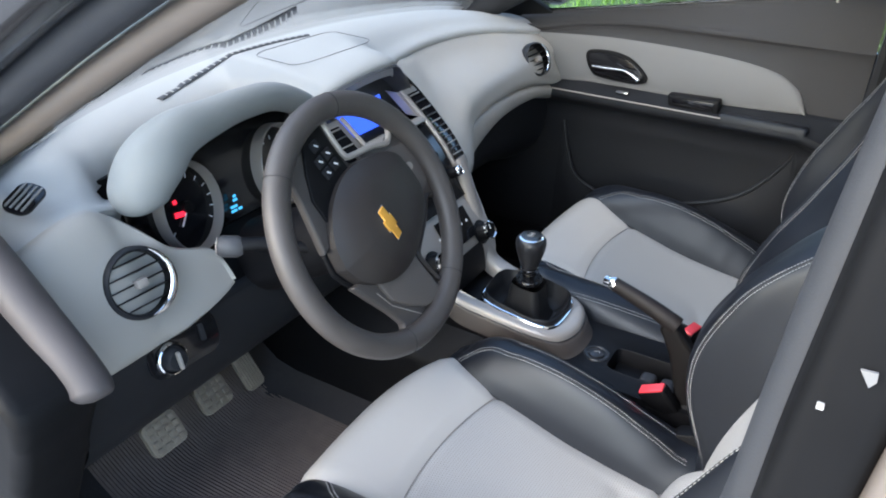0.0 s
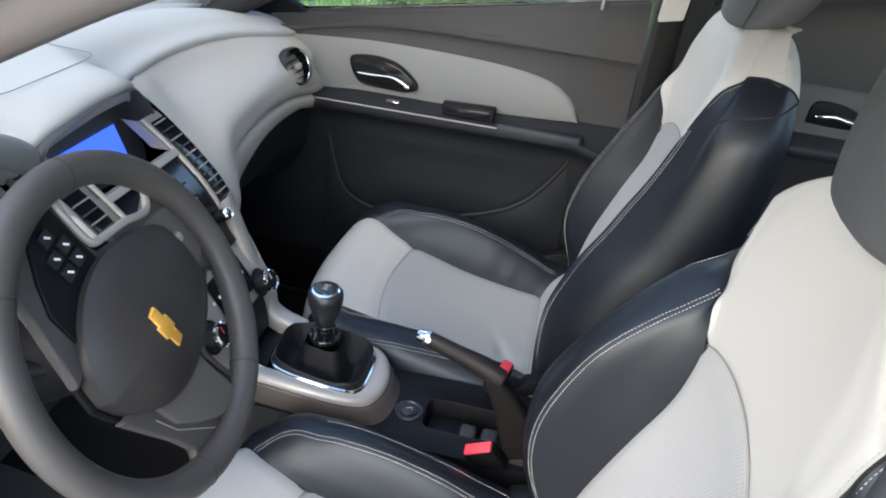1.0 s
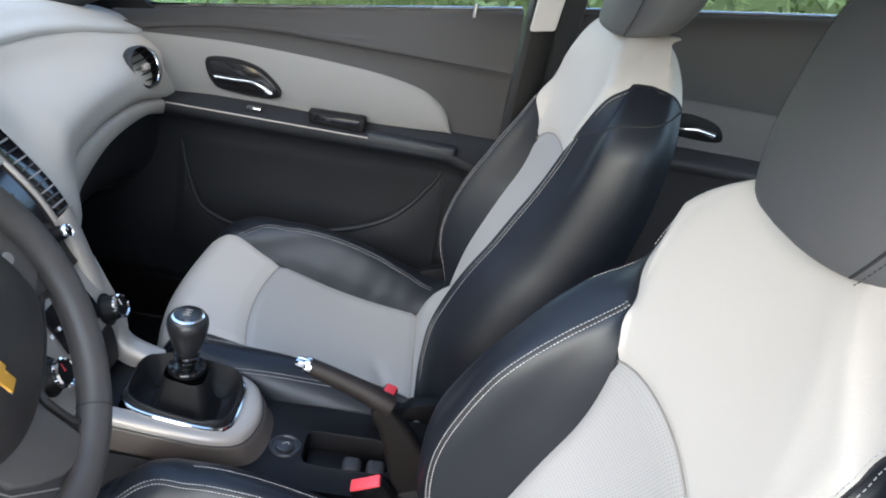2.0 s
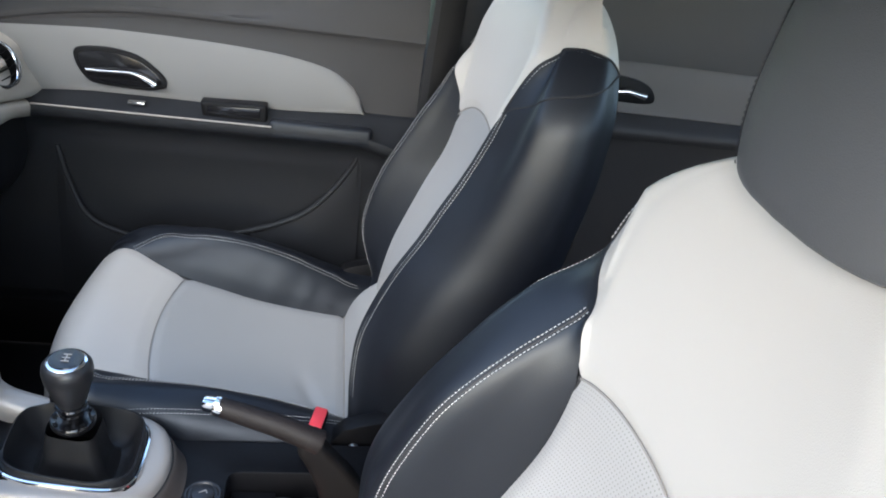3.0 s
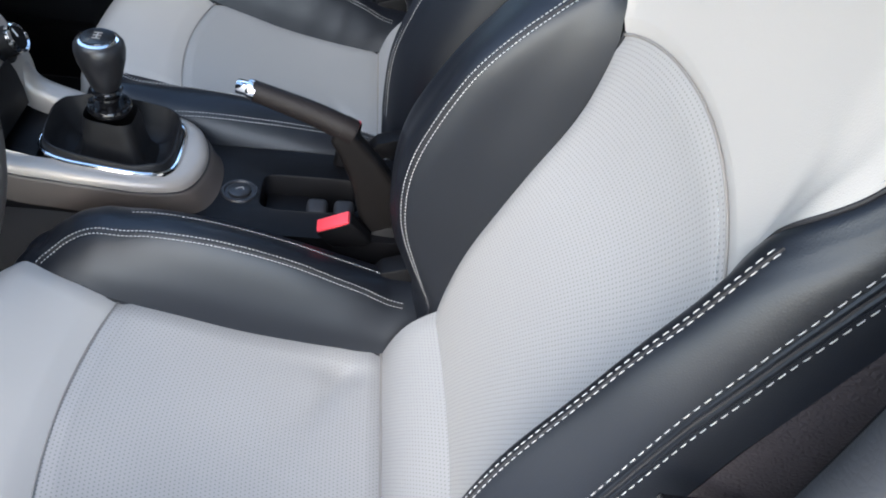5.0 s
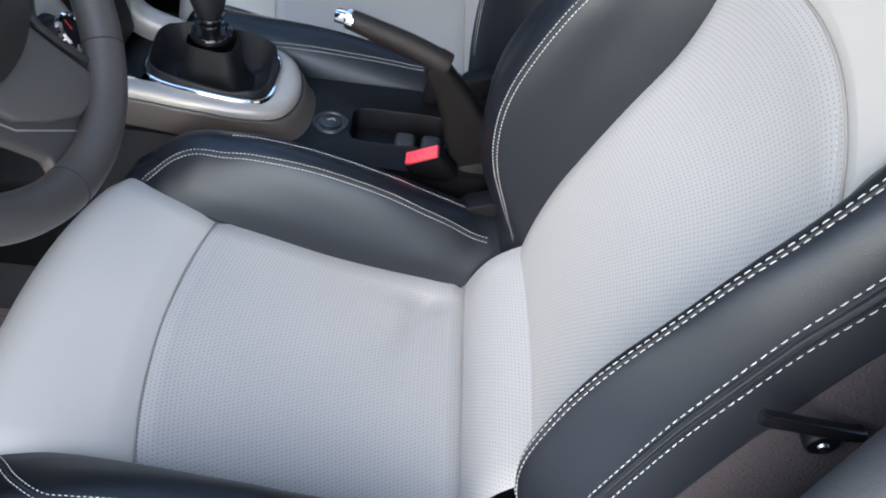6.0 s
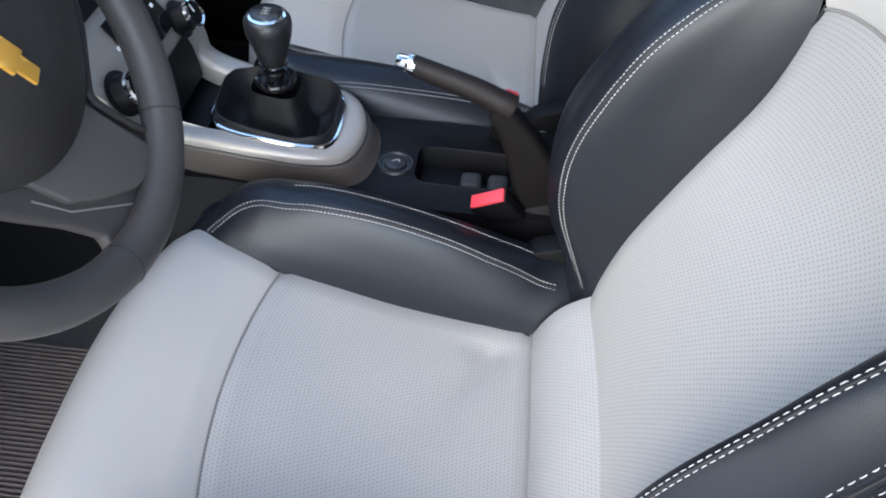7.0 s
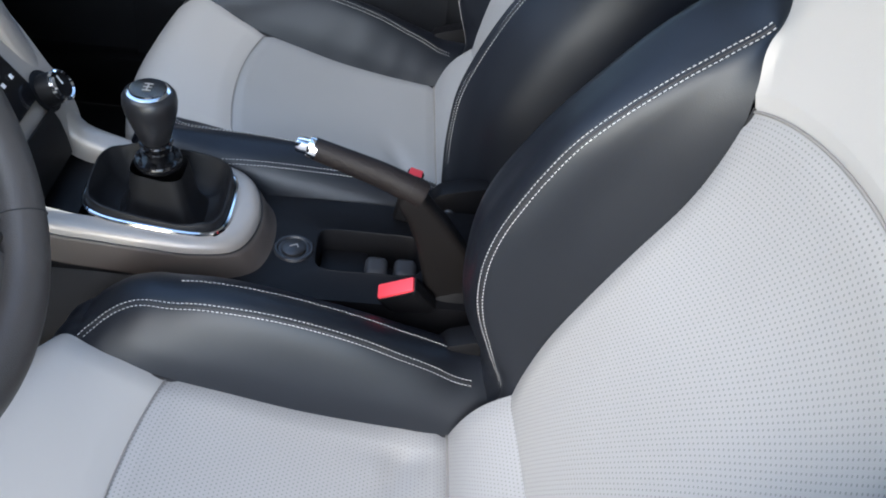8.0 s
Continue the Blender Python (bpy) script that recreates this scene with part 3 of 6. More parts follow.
            p.y -= 0.004 * max(0, 1 - (1 - s) / 0.03) ** 2 + 0.006 * max(0, 1 - s / 0.05) ** 2
            row.append(p)
        rows.append(row)
    part("backrest_centre", sheet(rows), perf, seat, "perforated light grey leather")

    def edge_t(sg, v):
        z = cr(BACK, v).z
        if outer > 0 and sg != outer:
            return CAP_FRONT(z) if z < 1.133 else min(1.0, 0.745 + (z - 1.133) / 0.008 * 0.255)
        if outer < 0 and sg == outer:
            return EDGE_OUT(z)
        return EDGE_T(z + (0.012 if sg == outer else 0.0))

    def side_edge(v, e):
        return 1 + edge_t(1 if e > 0 else -1, v)

    rows = []
    for s in spread(110):
        row = []
        for b in spread(48):
            e = 2 * b - 1
            low = arch(e)
            for _ in range(8):
                low = arch(max(-1, min(1, e * side_edge(low, e))))
            v = low + (v_top - low) * s
            a = e * side_edge(v, e)
            p = ba(a, v)
            if outer < 0 and a < -1:
                back = cr(BACK, v)
                k = min(1.0, max(0.0, (back.z - 0.955) / 0.12))
                p.y = p.y + (back.y + dy - p.y) * 0.2 * k * k * (3 - 2 * k)
            p.y -= 0.004 * max(0, 1 - s / 0.02) ** 2
            row.append(p)
        rows.append(row)
    upper = part("backrest_upper", sheet(rows), GREY_LEATHER, seat, "plain cream-grey leather shoulder panel")
    line = [ba(2 * i / 40 - 1, arch(2 * i / 40 - 1)) + V(0, -0.0025, 0) for i in range(41)]
    part("seam", tube(line, 0.0012, 6), SEAM_GREY, upper)
    tail = [ba(outer * (0.55 + 0.43 * i / 30), arch(outer * (0.55 + 0.43 * i / 30))) for i in range(31)]
    part("stitching", stitches(tail, [V(0, 1, 0.1).normalized()] * 31, 0.004 if outer < 0 else -0.004, lift=0.0006), THREAD, upper)
    v_end = back_v(1.139)

    for sg in (-1, 1):
        rows = []
        capped = outer > 0 and sg != outer
        for i in range(91):
            v = (back_v(1.1334) if capped else v_end) * i / 90
            t0 = edge_t(sg, v)
            t1 = max(t0, 0.735 if sg == outer else 1.0)
            if capped:
                z = cr(BACK, v).z
                t0, t1 = CAP_FRONT(z), CAP_REAR(z)
            row = [ba(sg * (1 + t0 + (t1 - t0) * q), v) + V(0, 0.0015 * noise.noise(V(v * 9, q * 5, cx - sg)), 0) for q in spread(30, False)]
            if sg == outer and outer < 0:
                back = cr(BACK, v)
                k = min(1.0, max(0.0, (back.z - 0.955) / 0.12))
                k = 0.2 * k * k * (3 - 2 * k)
                row = [V(p.x, p.y + (back.y + dy - p.y) * k * (1 - q) ** 2.0, p.z) for p, q in zip(row, spread(30, False))]
            rows.append(row)
        bolster = part("backrest_bolster", sheet(rows), BLACK_LEATHER, seat, "smooth black leather side bolster")

        def run(t, z0, z1, n=110):
            va, vz = back_v(z0), back_v(z1)
            pts = [ba(sg * (1 + t), va + (vz - va) * i / n) for i in range(n + 1)]
            out = []
            for i in range(n + 1):
                m = normal_of(lambda a, v: backrest(a, v, outer), sg * (1 + t), va + (vz - va) * i / n)
                out.append(m if m.y + 0.3 * sg * m.x > 0 else -m)
            return pts, out

        if capped:
            # the pale shoulder panel wraps round behind the black cap
            rows = []
            for i in range(31):
                z = 1.1075 + (1.158 - 1.1075) * i / 30
                t0 = CAP_REAR(z) if z < 1.1335 else 0.70
                rows.append([ba(sg * (1 + t0 + (1 - t0) * q), back_v(z)) - V(sg * 0.0008, 0, 0) for q in spread(14, False)])
            part("shoulder_wrap", sheet(rows), GREY_LEATHER, seat, "plain cream-grey leather shoulder panel")
        wide = dict(dash=0.0046, gap=0.0024, r=0.00026) if sg == outer and outer < 0 else {}
        line, nrm = run(2.35 / 6 if wide else 2 / 6, 0.565, 1.04 if outer > 0 and sg != outer else 0.998)
        part("seam", tube([p - n * 0.0004 for p, n in zip(line, nrm)], 0.0011, 6), SEAM_DARK, bolster)
        for o in ((-0.0019, 0.0019) if wide else (-0.0030, 0.0030)):
            part("stitching", stitches(line, nrm, o, **wide), THREAD, bolster, "white double stitching")
        if sg == outer:
            line, nrm = run(4 / 6, 0.62, 1.075)
            part("seam", tube([p - n * 0.0006 for p, n in zip(line, nrm)], 0.0014, 6), SEAM_DARK, bolster)
            for o in (-0.0024, 0.0024):
                fold = []
                for k, (q, m) in enumerate(zip(line, nrm)):
                    along = (line[min(k + 1, len(line) - 1)] - line[max(k - 1, 0)]).normalized()
                    fold.append(q + along.cross(m).normalized() * o - m * 0.0006)
                part("piping", tube(fold, 0.0021, 8), BLACK_LEATHER, bolster, "rolled black leather piping")
            for o in (-0.0062, 0.0062):
                part("stitching", stitches(line, nrm, o, dash=0.0050, gap=0.0027, r=0.00028, lift=0.0005), THREAD, bolster, "white double stitching")
            rows = []
            for i in range(91):
                v = v_end * i / 90
                t0 = max(edge_t(sg, v), 0.735)
                rows.append([ba(sg * (1 + t0 + (1 - t0) * q), v) for q in spread(16, False)])
            part("side_panel", sheet(rows), SIDE_FABRIC, seat, "dark brown woven side panel")
        elif outer < 0:
            line, nrm = run(4 / 6, 0.94, 1.05)
            part("stitching", stitches(line, nrm, 0.0), THREAD, bolster)
        va, vz = back_v((0.972 if outer < 0 else 1.035) if sg == outer else 1.055), back_v(1.137)
        line = [ba(sg * (1 + edge_t(sg, va + (vz - va) * i / 50)), va + (vz - va) * i / 50) for i in range(51)]
        if sg == outer and outer < 0:
            for i, p in enumerate(line):
                mid = cr(BACK, va + (vz - va) * i / 50)
                k = min(1.0, max(0.0, (mid.z - 0.955) / 0.12))
                p.y += (mid.y + dy - p.y) * 0.2 * k * k * (3 - 2 * k)
        if capped:
            zs = [1.04 + 0.0935 * math.sin(math.pi * i / 60) for i in range(31)]
            line = [ba(sg * (1 + CAP_FRONT(z)), back_v(z)) for z in zs] + [ba(sg * (1 + CAP_REAR(z)), back_v(z)) for z in [1.1335 - 0.0265 * (1 - math.cos(math.pi * i / 48)) for i in range(1, 25)]]
        part("seam", tube(line, (lambda s: 0.0002 + 0.0012 * min(1.0, s * 5)) if sg == outer and outer < 0 else 0.0014, 6), SEAM_DARK, bolster)
        nrm = [V(sg * 0.8, 0.4, 0.4).normalized()] * len(line)
        for o in ((0.004, -0.004) if sg == outer else (0.004,)):
            part("stitching", stitches(line[20:] if sg == outer and outer < 0 else line, nrm, o, lift=0.001), THREAD, bolster)
        line = [ba(sg * (1 + 3.75 / 6 + (2.2 / 6) * i / 20), back_v(1.075 + 0.05 * i / 20)) for i in range(21)]
        if capped:
            line = [ba(sg * (1 + 0.30 + 0.695 * i / 20), back_v(1.036 + 0.069 * (i / 20) ** 0.85)) for i in range(21)]
        part("seam", tube(line, 0.0016, 6), SEAM_DARK, bolster)
        line = [ba(sg * 1.0, back_v(0.56) + (back_v(0.945) - back_v(0.56)) * i / 60) + V(0, -0.002, 0) for i in range(61)]
        part("seam", tube(line, 0.0015, 6), SEAM_DARK, bolster)
    # rear shell, seat base and rails
    rows = []
    for i in range(25):
        z = 0.42 + (1.193 - 0.42) * i / 24
        w = WIDTH(z) - 0.03
        rows.append([V(w * (2 * j / 16 - 1), REAR_Y(z) + 0.012 - 0.02 * (1 - (2 * j / 16 - 1) ** 2), z) + off for j in range(17)])
    part("back_shell", sheet(rows), SIDE_FABRIC, seat, "dark brown fabric rear of the backrest")
    part("seat_base", box(0.46, 0.46, 0.16, 0.03, Matrix.Translation(off + V(0, -0.12, 0.38))), BLACK_PLASTIC, seat)
    for x in (-0.18, 0.18):
        part("rail", box(0.05, 0.62, 0.05, 0.008, Matrix.Translation(off + V(x, -0.1, 0.29))), STEEL, seat)
    for sg in (-1, 1):
        x = sg * 0.236
        poly = [(-0.272, 0.50), (-0.280, 0.545), (-0.296, 0.566), (-0.318, 0.574), (-0.36, 0.585), (-0.39, 0.50), (-0.38, 0.42), (-0.29, 0.42)]
        cover = part("hinge_cover", prism(poly, 0.03, Matrix.Translation(off + V(x - 0.015, 0, 0)) @ Matrix(((0, 0, 1, 0), (1, 0, 0, 0), (0, 1, 0, 0), (0, 0, 0, 1))), 0.005), BLACK_PLASTIC, seat)
        part("bolt", lathe([(0, 0.006), (0.005, 0.006), (0.0075, 0.003), (0.0075, -0.004)], 16, frame_of(off + V(x + (0.016 if sg > 0 else -0.016), -0.312, 0.536), (0, 1, 0), (sg, 0, 0))), STEEL, cover)
    # headrest: a block with a flat underside that rises to the rear
    half_w = table((0.0, 0.094), (0.015, 0.104), (0.06, 0.113), (0.2, 0.130), (0.4, 0.138), (0.65, 0.140), (0.82, 0.126), (0.92, 0.105), (0.97, 0.080), (1.0, 0.045))
    half_d = table((0.0, 0.040), (0.015, 0.046), (0.06, 0.050), (0.3, 0.056), (0.6, 0.056), (0.82, 0.050), (0.92, 0.040), (0.97, 0.030), (1.0, 0.014))
    signed = lambda t, p: math.copysign(abs(t) ** p, t)
    steps = [0.0, 0.006, 0.015, 0.03, 0.06, 0.1] + [0.1 + 0.05 * k for k in range(1, 15)] + [0.84, 0.88, 0.92, 0.95, 0.97, 0.985, 1.0]
    rows = [[V(0, -0.552, 1.187) + off] * 48]
    for h in steps:
        row = []
        for k in range(48):
            l = 2 * math.pi * k / 48
            x = half_w(h) * signed(math.cos(l), 0.55)
            y = half_d(h) * signed(math.sin(l), 0.75)
            z = 1.171 + 0.209 * h + (1 - h) * 0.30 * max(0.0, 0.05 - y)
            row.append(V(x, y - 0.556 - 0.16 * (0.215 * h - 0.1) - 1.2 * x * x, z) + off)
        rows.append(row)
    rows.append([V(0, -0.565, 1.381) + off] * 48)
    bm = sheet(rows, close=True)
    bmesh.ops.remove_doubles(bm, verts=bm.verts, dist=1e-5)
    rest = part("headrest", bm, HEADREST_LIT, seat, "smooth black leather headrest, lightened with sky light in its colour")
    for sg in (-1, 1):
        line, nrm = [], []
        for i in range(41):
            h = 0.02 + 0.90 * i / 40
            x = half_w(h) * 0.80
            y = half_d(h) * (1 - 0.80 ** (2 / 0.55)) ** 0.375
            line.append(V(sg * x, y - 0.556 - 0.16 * (0.215 * h - 0.1) - 1.2 * x * x, 1.171 + 0.209 * h + (1 - h) * 0.30 * max(0.0, 0.05 - y)) + off)
            nrm.append(V(sg * 0.45, 0.88, 0.1).normalized())
        part("seam", tube(line, 0.0012, 6), SEAM_DARK, rest)
        part("stitching", stitches(line, nrm, -sg * 0.006, lift=0.0012), SEAM_DARK, rest)
        part("post", tube([off + V(sg * 0.062, -0.552, 1.12), off + V(sg * 0.062, -0.545, 1.2)], 0.006, 12), STEEL, rest)
        part("post_collar", lathe([(0.0, 0.008), (0.012, 0.008), (0.02, 0.004), (0.021, 0.0), (0.021, -0.01)], 20, Matrix.Translation(off + V(sg * 0.062, -0.55, 1.189))), GLOSS_BLACK, rest)
    return seat, off


driver_seat, OFF_D = build_seat(-0.357, 0.0, 0.0, -1, "light grey and black leather driver's seat with white stitching")
build_seat(0.369, 0.008, 0.014, 1, "light grey and black leather passenger seat with white stitching")
# recline lever on the driver's outer side
lever = tube([OFF_D + V(-0.249, -0.417, 0.864), OFF_D + V(-0.250, -0.421, 0.8635), OFF_D + V(-0.250, -0.473, 0.8575), OFF_D + V(-0.249, -0.477, 0.857)], 0.0052, 14, 0.9)
lv = part("backrest_lever", lever, GLOSS_BLACK, driver_seat, "black plastic lever on the backrest side")
part("pivot", lathe([(0, 0.003), (0.009, 0.003), (0.0105, 0.001), (0.0105, -0.012)], 24, frame_of(OFF_D + V(-0.246, -0.464, 0.840), (0, 1, 0), (-1, 0, 0))), BLACK_PLASTIC, lv)
part("pivot_bolt", lathe([(0, 0.0045), (0.0028, 0.0045), (0.0036, 0.0032)], 12, frame_of(OFF_D + V(-0.246, -0.464, 0.840), (0, 1, 0), (-1, 0, 0))), STEEL, lv)


# ---- belt buckles ----
def buckle(x, y, z, pitch, lean, turn, k=1.0):
    b = thing("seat_belt_buckle", (x, y, z - 0.1), "black seat belt buckle with a red release button", "seat belt", "belt buckles")
    m = Matrix.Translation((x, y, z)) @ pose(0, 0, 0, pitch, lean, turn) @ Matrix.Scale(k, 4)
    part("buckle_body", prism(rounded(0.0235, 0.0570, 0.004), 0.058, m @ Matrix.Translation((0, 0, -0.0615)), 0.003), BLACK_PLASTIC, b)
    part("release_button", box(0.0200, 0.0520, 0.010, 0.0022, m @ Matrix.Translation((0, 0, -0.005)), 2), RED, b, "red release button")
    part("stalk", tube([m @ V(0, 0, -0.055), m @ V(0, -0.010, -0.085), m @ V(0, -0.02, -0.13)], 0.009, 8, 0.5), BLACK_PLASTIC, b)


buckle(-0.078, -0.232, 0.595, -33.5, -16.5, 0, 0.88)
buckle(0.105, -0.250, 0.616, 6, -8, 78, 0.9)


# ---- steering wheel ----
WHEEL_C, WHEEL_TILT, WHEEL_TURN = V(-0.368, 0.120, 0.929), 27.8, 108.5
w_up = V(0, math.sin(radians(WHEEL_TILT)), math.cos(radians(WHEEL_TILT)))
w_n = V(0, -math.cos(radians(WHEEL_TILT)), math.sin(radians(WHEEL_TILT)))
WM = Matrix.Translation(WHEEL_C) @ Matrix((V(1, 0, 0), w_up, w_n)).transposed().to_4x4() @ pose(0, 0, 0, 0, 0, WHEEL_TURN)
PAD_W = table((-0.120, 0.0), (-0.118, 0.024), (-0.110, 0.041), (-0.09, 0.057), (-0.06, 0.070), (-0.03, 0.080), (0.0, 0.082), (0.027, 0.077), (0.055, 0.064), (0.078, 0.043), (0.090, 0.023), (0.096, 0.0))


def pad_outline(n=60):
    """The shield outline of the horn pad, wide at the top and narrow below."""
    half = []
    for i in range(n // 2 + 1):
        y = -0.012 - 0.108 * math.cos(math.pi * i / (n // 2))
        half.append((max(PAD_W(y), 0.0), y))
    return half + [(-x, y) for x, y in half[-2:0:-1]]


def dished(poly, z, depth, bevel=0.004):
    """A plate of the wheel's face, from an outline in the wheel's plane."""
    return prism(poly, depth, WM @ Matrix.Translation((0, 0, z)), bevel, 3)


def mirrored(poly, sg):
    return poly if sg > 0 else [(-x, y) for x, y in poly[::-1]]


def build_wheel():
    wheel = thing("steering_wheel", WHEEL_C, "charcoal leather steering wheel turned to one side", "steering wheel")
    ring = [WM @ V(0.1705 * math.cos(t), 0.1705 * math.sin(t), 0.0) for t in [2 * math.pi * i / 96 for i in range(96)]]
    rim = part("rim", tube(ring, 0.0178, 18, 0.95, close=True, across=w_n), WHEEL_RUBBER, wheel, "smooth charcoal leather rim")
    # stitched leather joints where the side spokes meet the rim
    for sg in (-1, 1):
        for ang in (-22, 31):
            t = radians(ang if sg > 0 else 180 - ang)
            c, d = V(0.1705 * math.cos(t), 0.1705 * math.sin(t), 0), V(math.cos(t), math.sin(t), 0)
            part("rim_joint", tube([WM @ (c + (d * math.cos(f) + V(0, 0, 0.95) * math.sin(f)) * 0.0179) for f in [radians(12 * k) for k in range(30)]], 0.0005, 5, close=True), SEAM_DARK, rim)
    # airbag pad: a domed shield
    edge = pad_outline()
    rows = []
    for i in range(13):
        r = i / 12
        row = []
        for x, y in edge:
            z = 0.026 * (1 - r ** 2.8) + 0.006
            row.append(WM @ V(x * r, (y + 0.004) * r - 0.004, z))
        rows.append(row)
    rows.append([WM @ V(x * 1.01, y * 1.01, -0.02) for x, y in edge])
    bm = sheet(rows, close=True)
    bmesh.ops.remove_doubles(bm, verts=bm.verts, dist=1e-6)
    part("airbag_pad", bm, HUB_PLASTIC, wheel, "grained charcoal horn pad")
    part("pad_ring", tube([WM @ V(x * 1.03, y * 1.03, -0.018) for x, y in edge], 0.0045, 8, close=True, across=w_n), BLACK_PLASTIC, wheel)
    # maker's badge as a plain cross-shaped plate
    badge = [(-0.031, -0.008), (-0.012, -0.008), (-0.012, -0.0125), (0.010, -0.0125), (0.010, -0.008), (0.031, -0.008), (0.029, 0.008), (0.010, 0.008), (0.010, 0.0125), (-0.012, 0.0125), (-0.012, 0.008), (-0.033, 0.008)]
    badge = [(x * 0.76, y * 0.80) for x, y in badge]
    part("badge", prism(badge, 0.004, WM @ Matrix.Translation((0.001, 0.010, 0.0325)), 0.001), GOLD, wheel, "gold badge plate with a chrome edge")
    grown = [(x * 1.07, y * 1.10) for x, y in badge]
    part("badge_rim", prism(grown, 0.0025, WM @ Matrix.Translation((0.001, 0.010, 0.0318))), CHROME, wheel)
    # broad side spokes, each with a moulded face
    for sg in (-1, 1):
        poly = [(0.060, -0.050), (0.086, -0.034), (0.120, -0.036), (0.150, -0.040), (0.162, -0.052), (0.168, -0.015), (0.168, 0.030), (0.160, 0.066), (0.150, 0.084), (0.141, 0.074), (0.131, 0.067), (0.100, 0.074), (0.066, 0.086), (0.030, 0.098)]
        spoke = part("spoke", dished(mirrored(poly, sg), -0.020, 0.014), WHEEL_RUBBER, wheel)
        face = [(0.072, -0.026), (0.096, -0.026), (0.125, -0.027), (0.150, -0.029), (0.157, -0.022), (0.156, 0.002), (0.148, 0.018), (0.120, 0.043), (0.092, 0.061), (0.055, 0.064)]
        if sg > 0:
            part("button_panel", dished(mirrored(face, sg), -0.008, 0.006, bevel=0.002), BLACK_PLASTIC, spoke)
            for bx, by in ((0.100, -0.008), (0.100, 0.012), (0.118, -0.008), (0.118, 0.012), (0.137, 0.002)):
                part("button", box(0.014, 0.015, 0.005, 0.0015, WM @ Matrix.Translation((bx, by, -0.001))), DARK_PLASTIC, spoke)
                part("button_mark", box(0.007, 0.0022, 0.0006, 0, WM @ Matrix.Translation((bx, by, 0.0018)) @ pose(0, 0, 0, 0, 0, 40)), WHITE_INK, spoke)
        else:
            part("spoke_trim", dished(mirrored(face, sg), -0.010, 0.010, bevel=0.0035), SPOKE_TAUPE, spoke, "taupe spoke trim")
            part("trim_seam", tube([WM @ V(-0.066, 0.072, -0.0055), WM @ V(-0.098, 0.064, -0.0055), WM @ V(-0.150, 0.030, -0.0055)], 0.0008, 6), SILVER_TRIM, spoke)
        # raised border of the lower opening
        rim_line = curve([V(0.158, -0.046, -0.006), V(0.140, -0.038, -0.005), V(0.110, -0.035, -0.005), V(0.092, -0.037, -0.005), V(0.084, -0.052, -0.005), V(0.070, -0.090, -0.005), V(0.056, -0.116, -0.006), V(0.054, -0.132, -0.008), V(0.068, -0.150, -0.010)], 30)
        part("opening_border", tube([WM @ V(sg * q.x, q.y, q.z) for q in rim_line], 0.0045, 8), HUB_PLASTIC if sg < 0 else SILVER_TRIM, wheel, "thin moulded border of the wheel opening")
    # single broad lower spoke
    poly = [(-0.078, -0.060), (-0.064, -0.100), (-0.052, -0.125), (-0.058, -0.148), (-0.04, -0.160), (0.0, -0.166), (0.04, -0.160), (0.058, -0.148), (0.052, -0.125), (0.064, -0.100), (0.078, -0.060)]
    low = part("lower_spoke", dished(poly, -0.022, 0.016), WHEEL_RUBBER, wheel)
    face = [(-0.050, -0.100), (-0.042, -0.130), (-0.036, -0.150), (0.0, -0.156), (0.036, -0.150), (0.042, -0.130), (0.050, -0.100), (0.0, -0.110)]
    part("spoke_trim", dished(face, -0.010, 0.006, bevel=0.0015), SPOKE_TAUPE, low, "taupe plastic lower spoke trim")
    part("latch", lathe([(0, 0.004), (0.006, 0.003), (0.007, 0.0)], 14, WM @ Matrix.Translation((0.002, -0.131, -0.004))), SILVER_TRIM, low)
    # column shroud behind
    rows = []
    for s in [i / 8 for i in range(9)]:
        c = WHEEL_C - w_n * (0.03 + 0.20 * s)
        rows.append([c + V(1, 0, 0) * ((0.05 + 0.012 * s) * math.cos(t)) + w_up * ((0.048 + 0.012 * s) * math.sin(t)) for t in [2 * math.pi * k / 28 for k in range(28)]])
    rows.insert(0, [WHEEL_C - w_n * 0.03 + (p - rows[0][0]) * 0 for p in rows[0]])
    part("column_shroud", sheet(rows, close=True), BLACK_PLASTIC, wheel)
    for sg in (-1, 1):
        root = WHEEL_C - w_n * 0.09 + V(sg * 0.045, 0, 0)
        tip = WHEEL_C + V(sg * 0.165, 0, 0) - w_n * 0.085 + w_up * 0.03
        if sg < 0:
            tip = V(-0.485, 0.285, 0.897)
        st = part("stalk", tube(curve([root, root.lerp(tip, 0.55) + w_up * 0.005, tip], 10), lambda s: 0.008 + 0.004 * s, 12), BLACK_PLASTIC, wheel, "black stalk with a ringed end knob")
        d = (tip - root).normalized()
        part("stalk_end", lathe([(0, 0.016), (0.0125, 0.014), (0.0155, 0.008), (0.0155, -0.012), (0.011, -0.02)], 24, frame_of(tip, w_up, d)), COLLAR_GREY, st)
        part("stalk_ring", lathe([(0.0100, 0.0162), (0.0120, 0.0168), (0.0130, 0.0150)], 24, frame_of(tip, w_up, d)), SILVER_TRIM, st)


build_wheel()


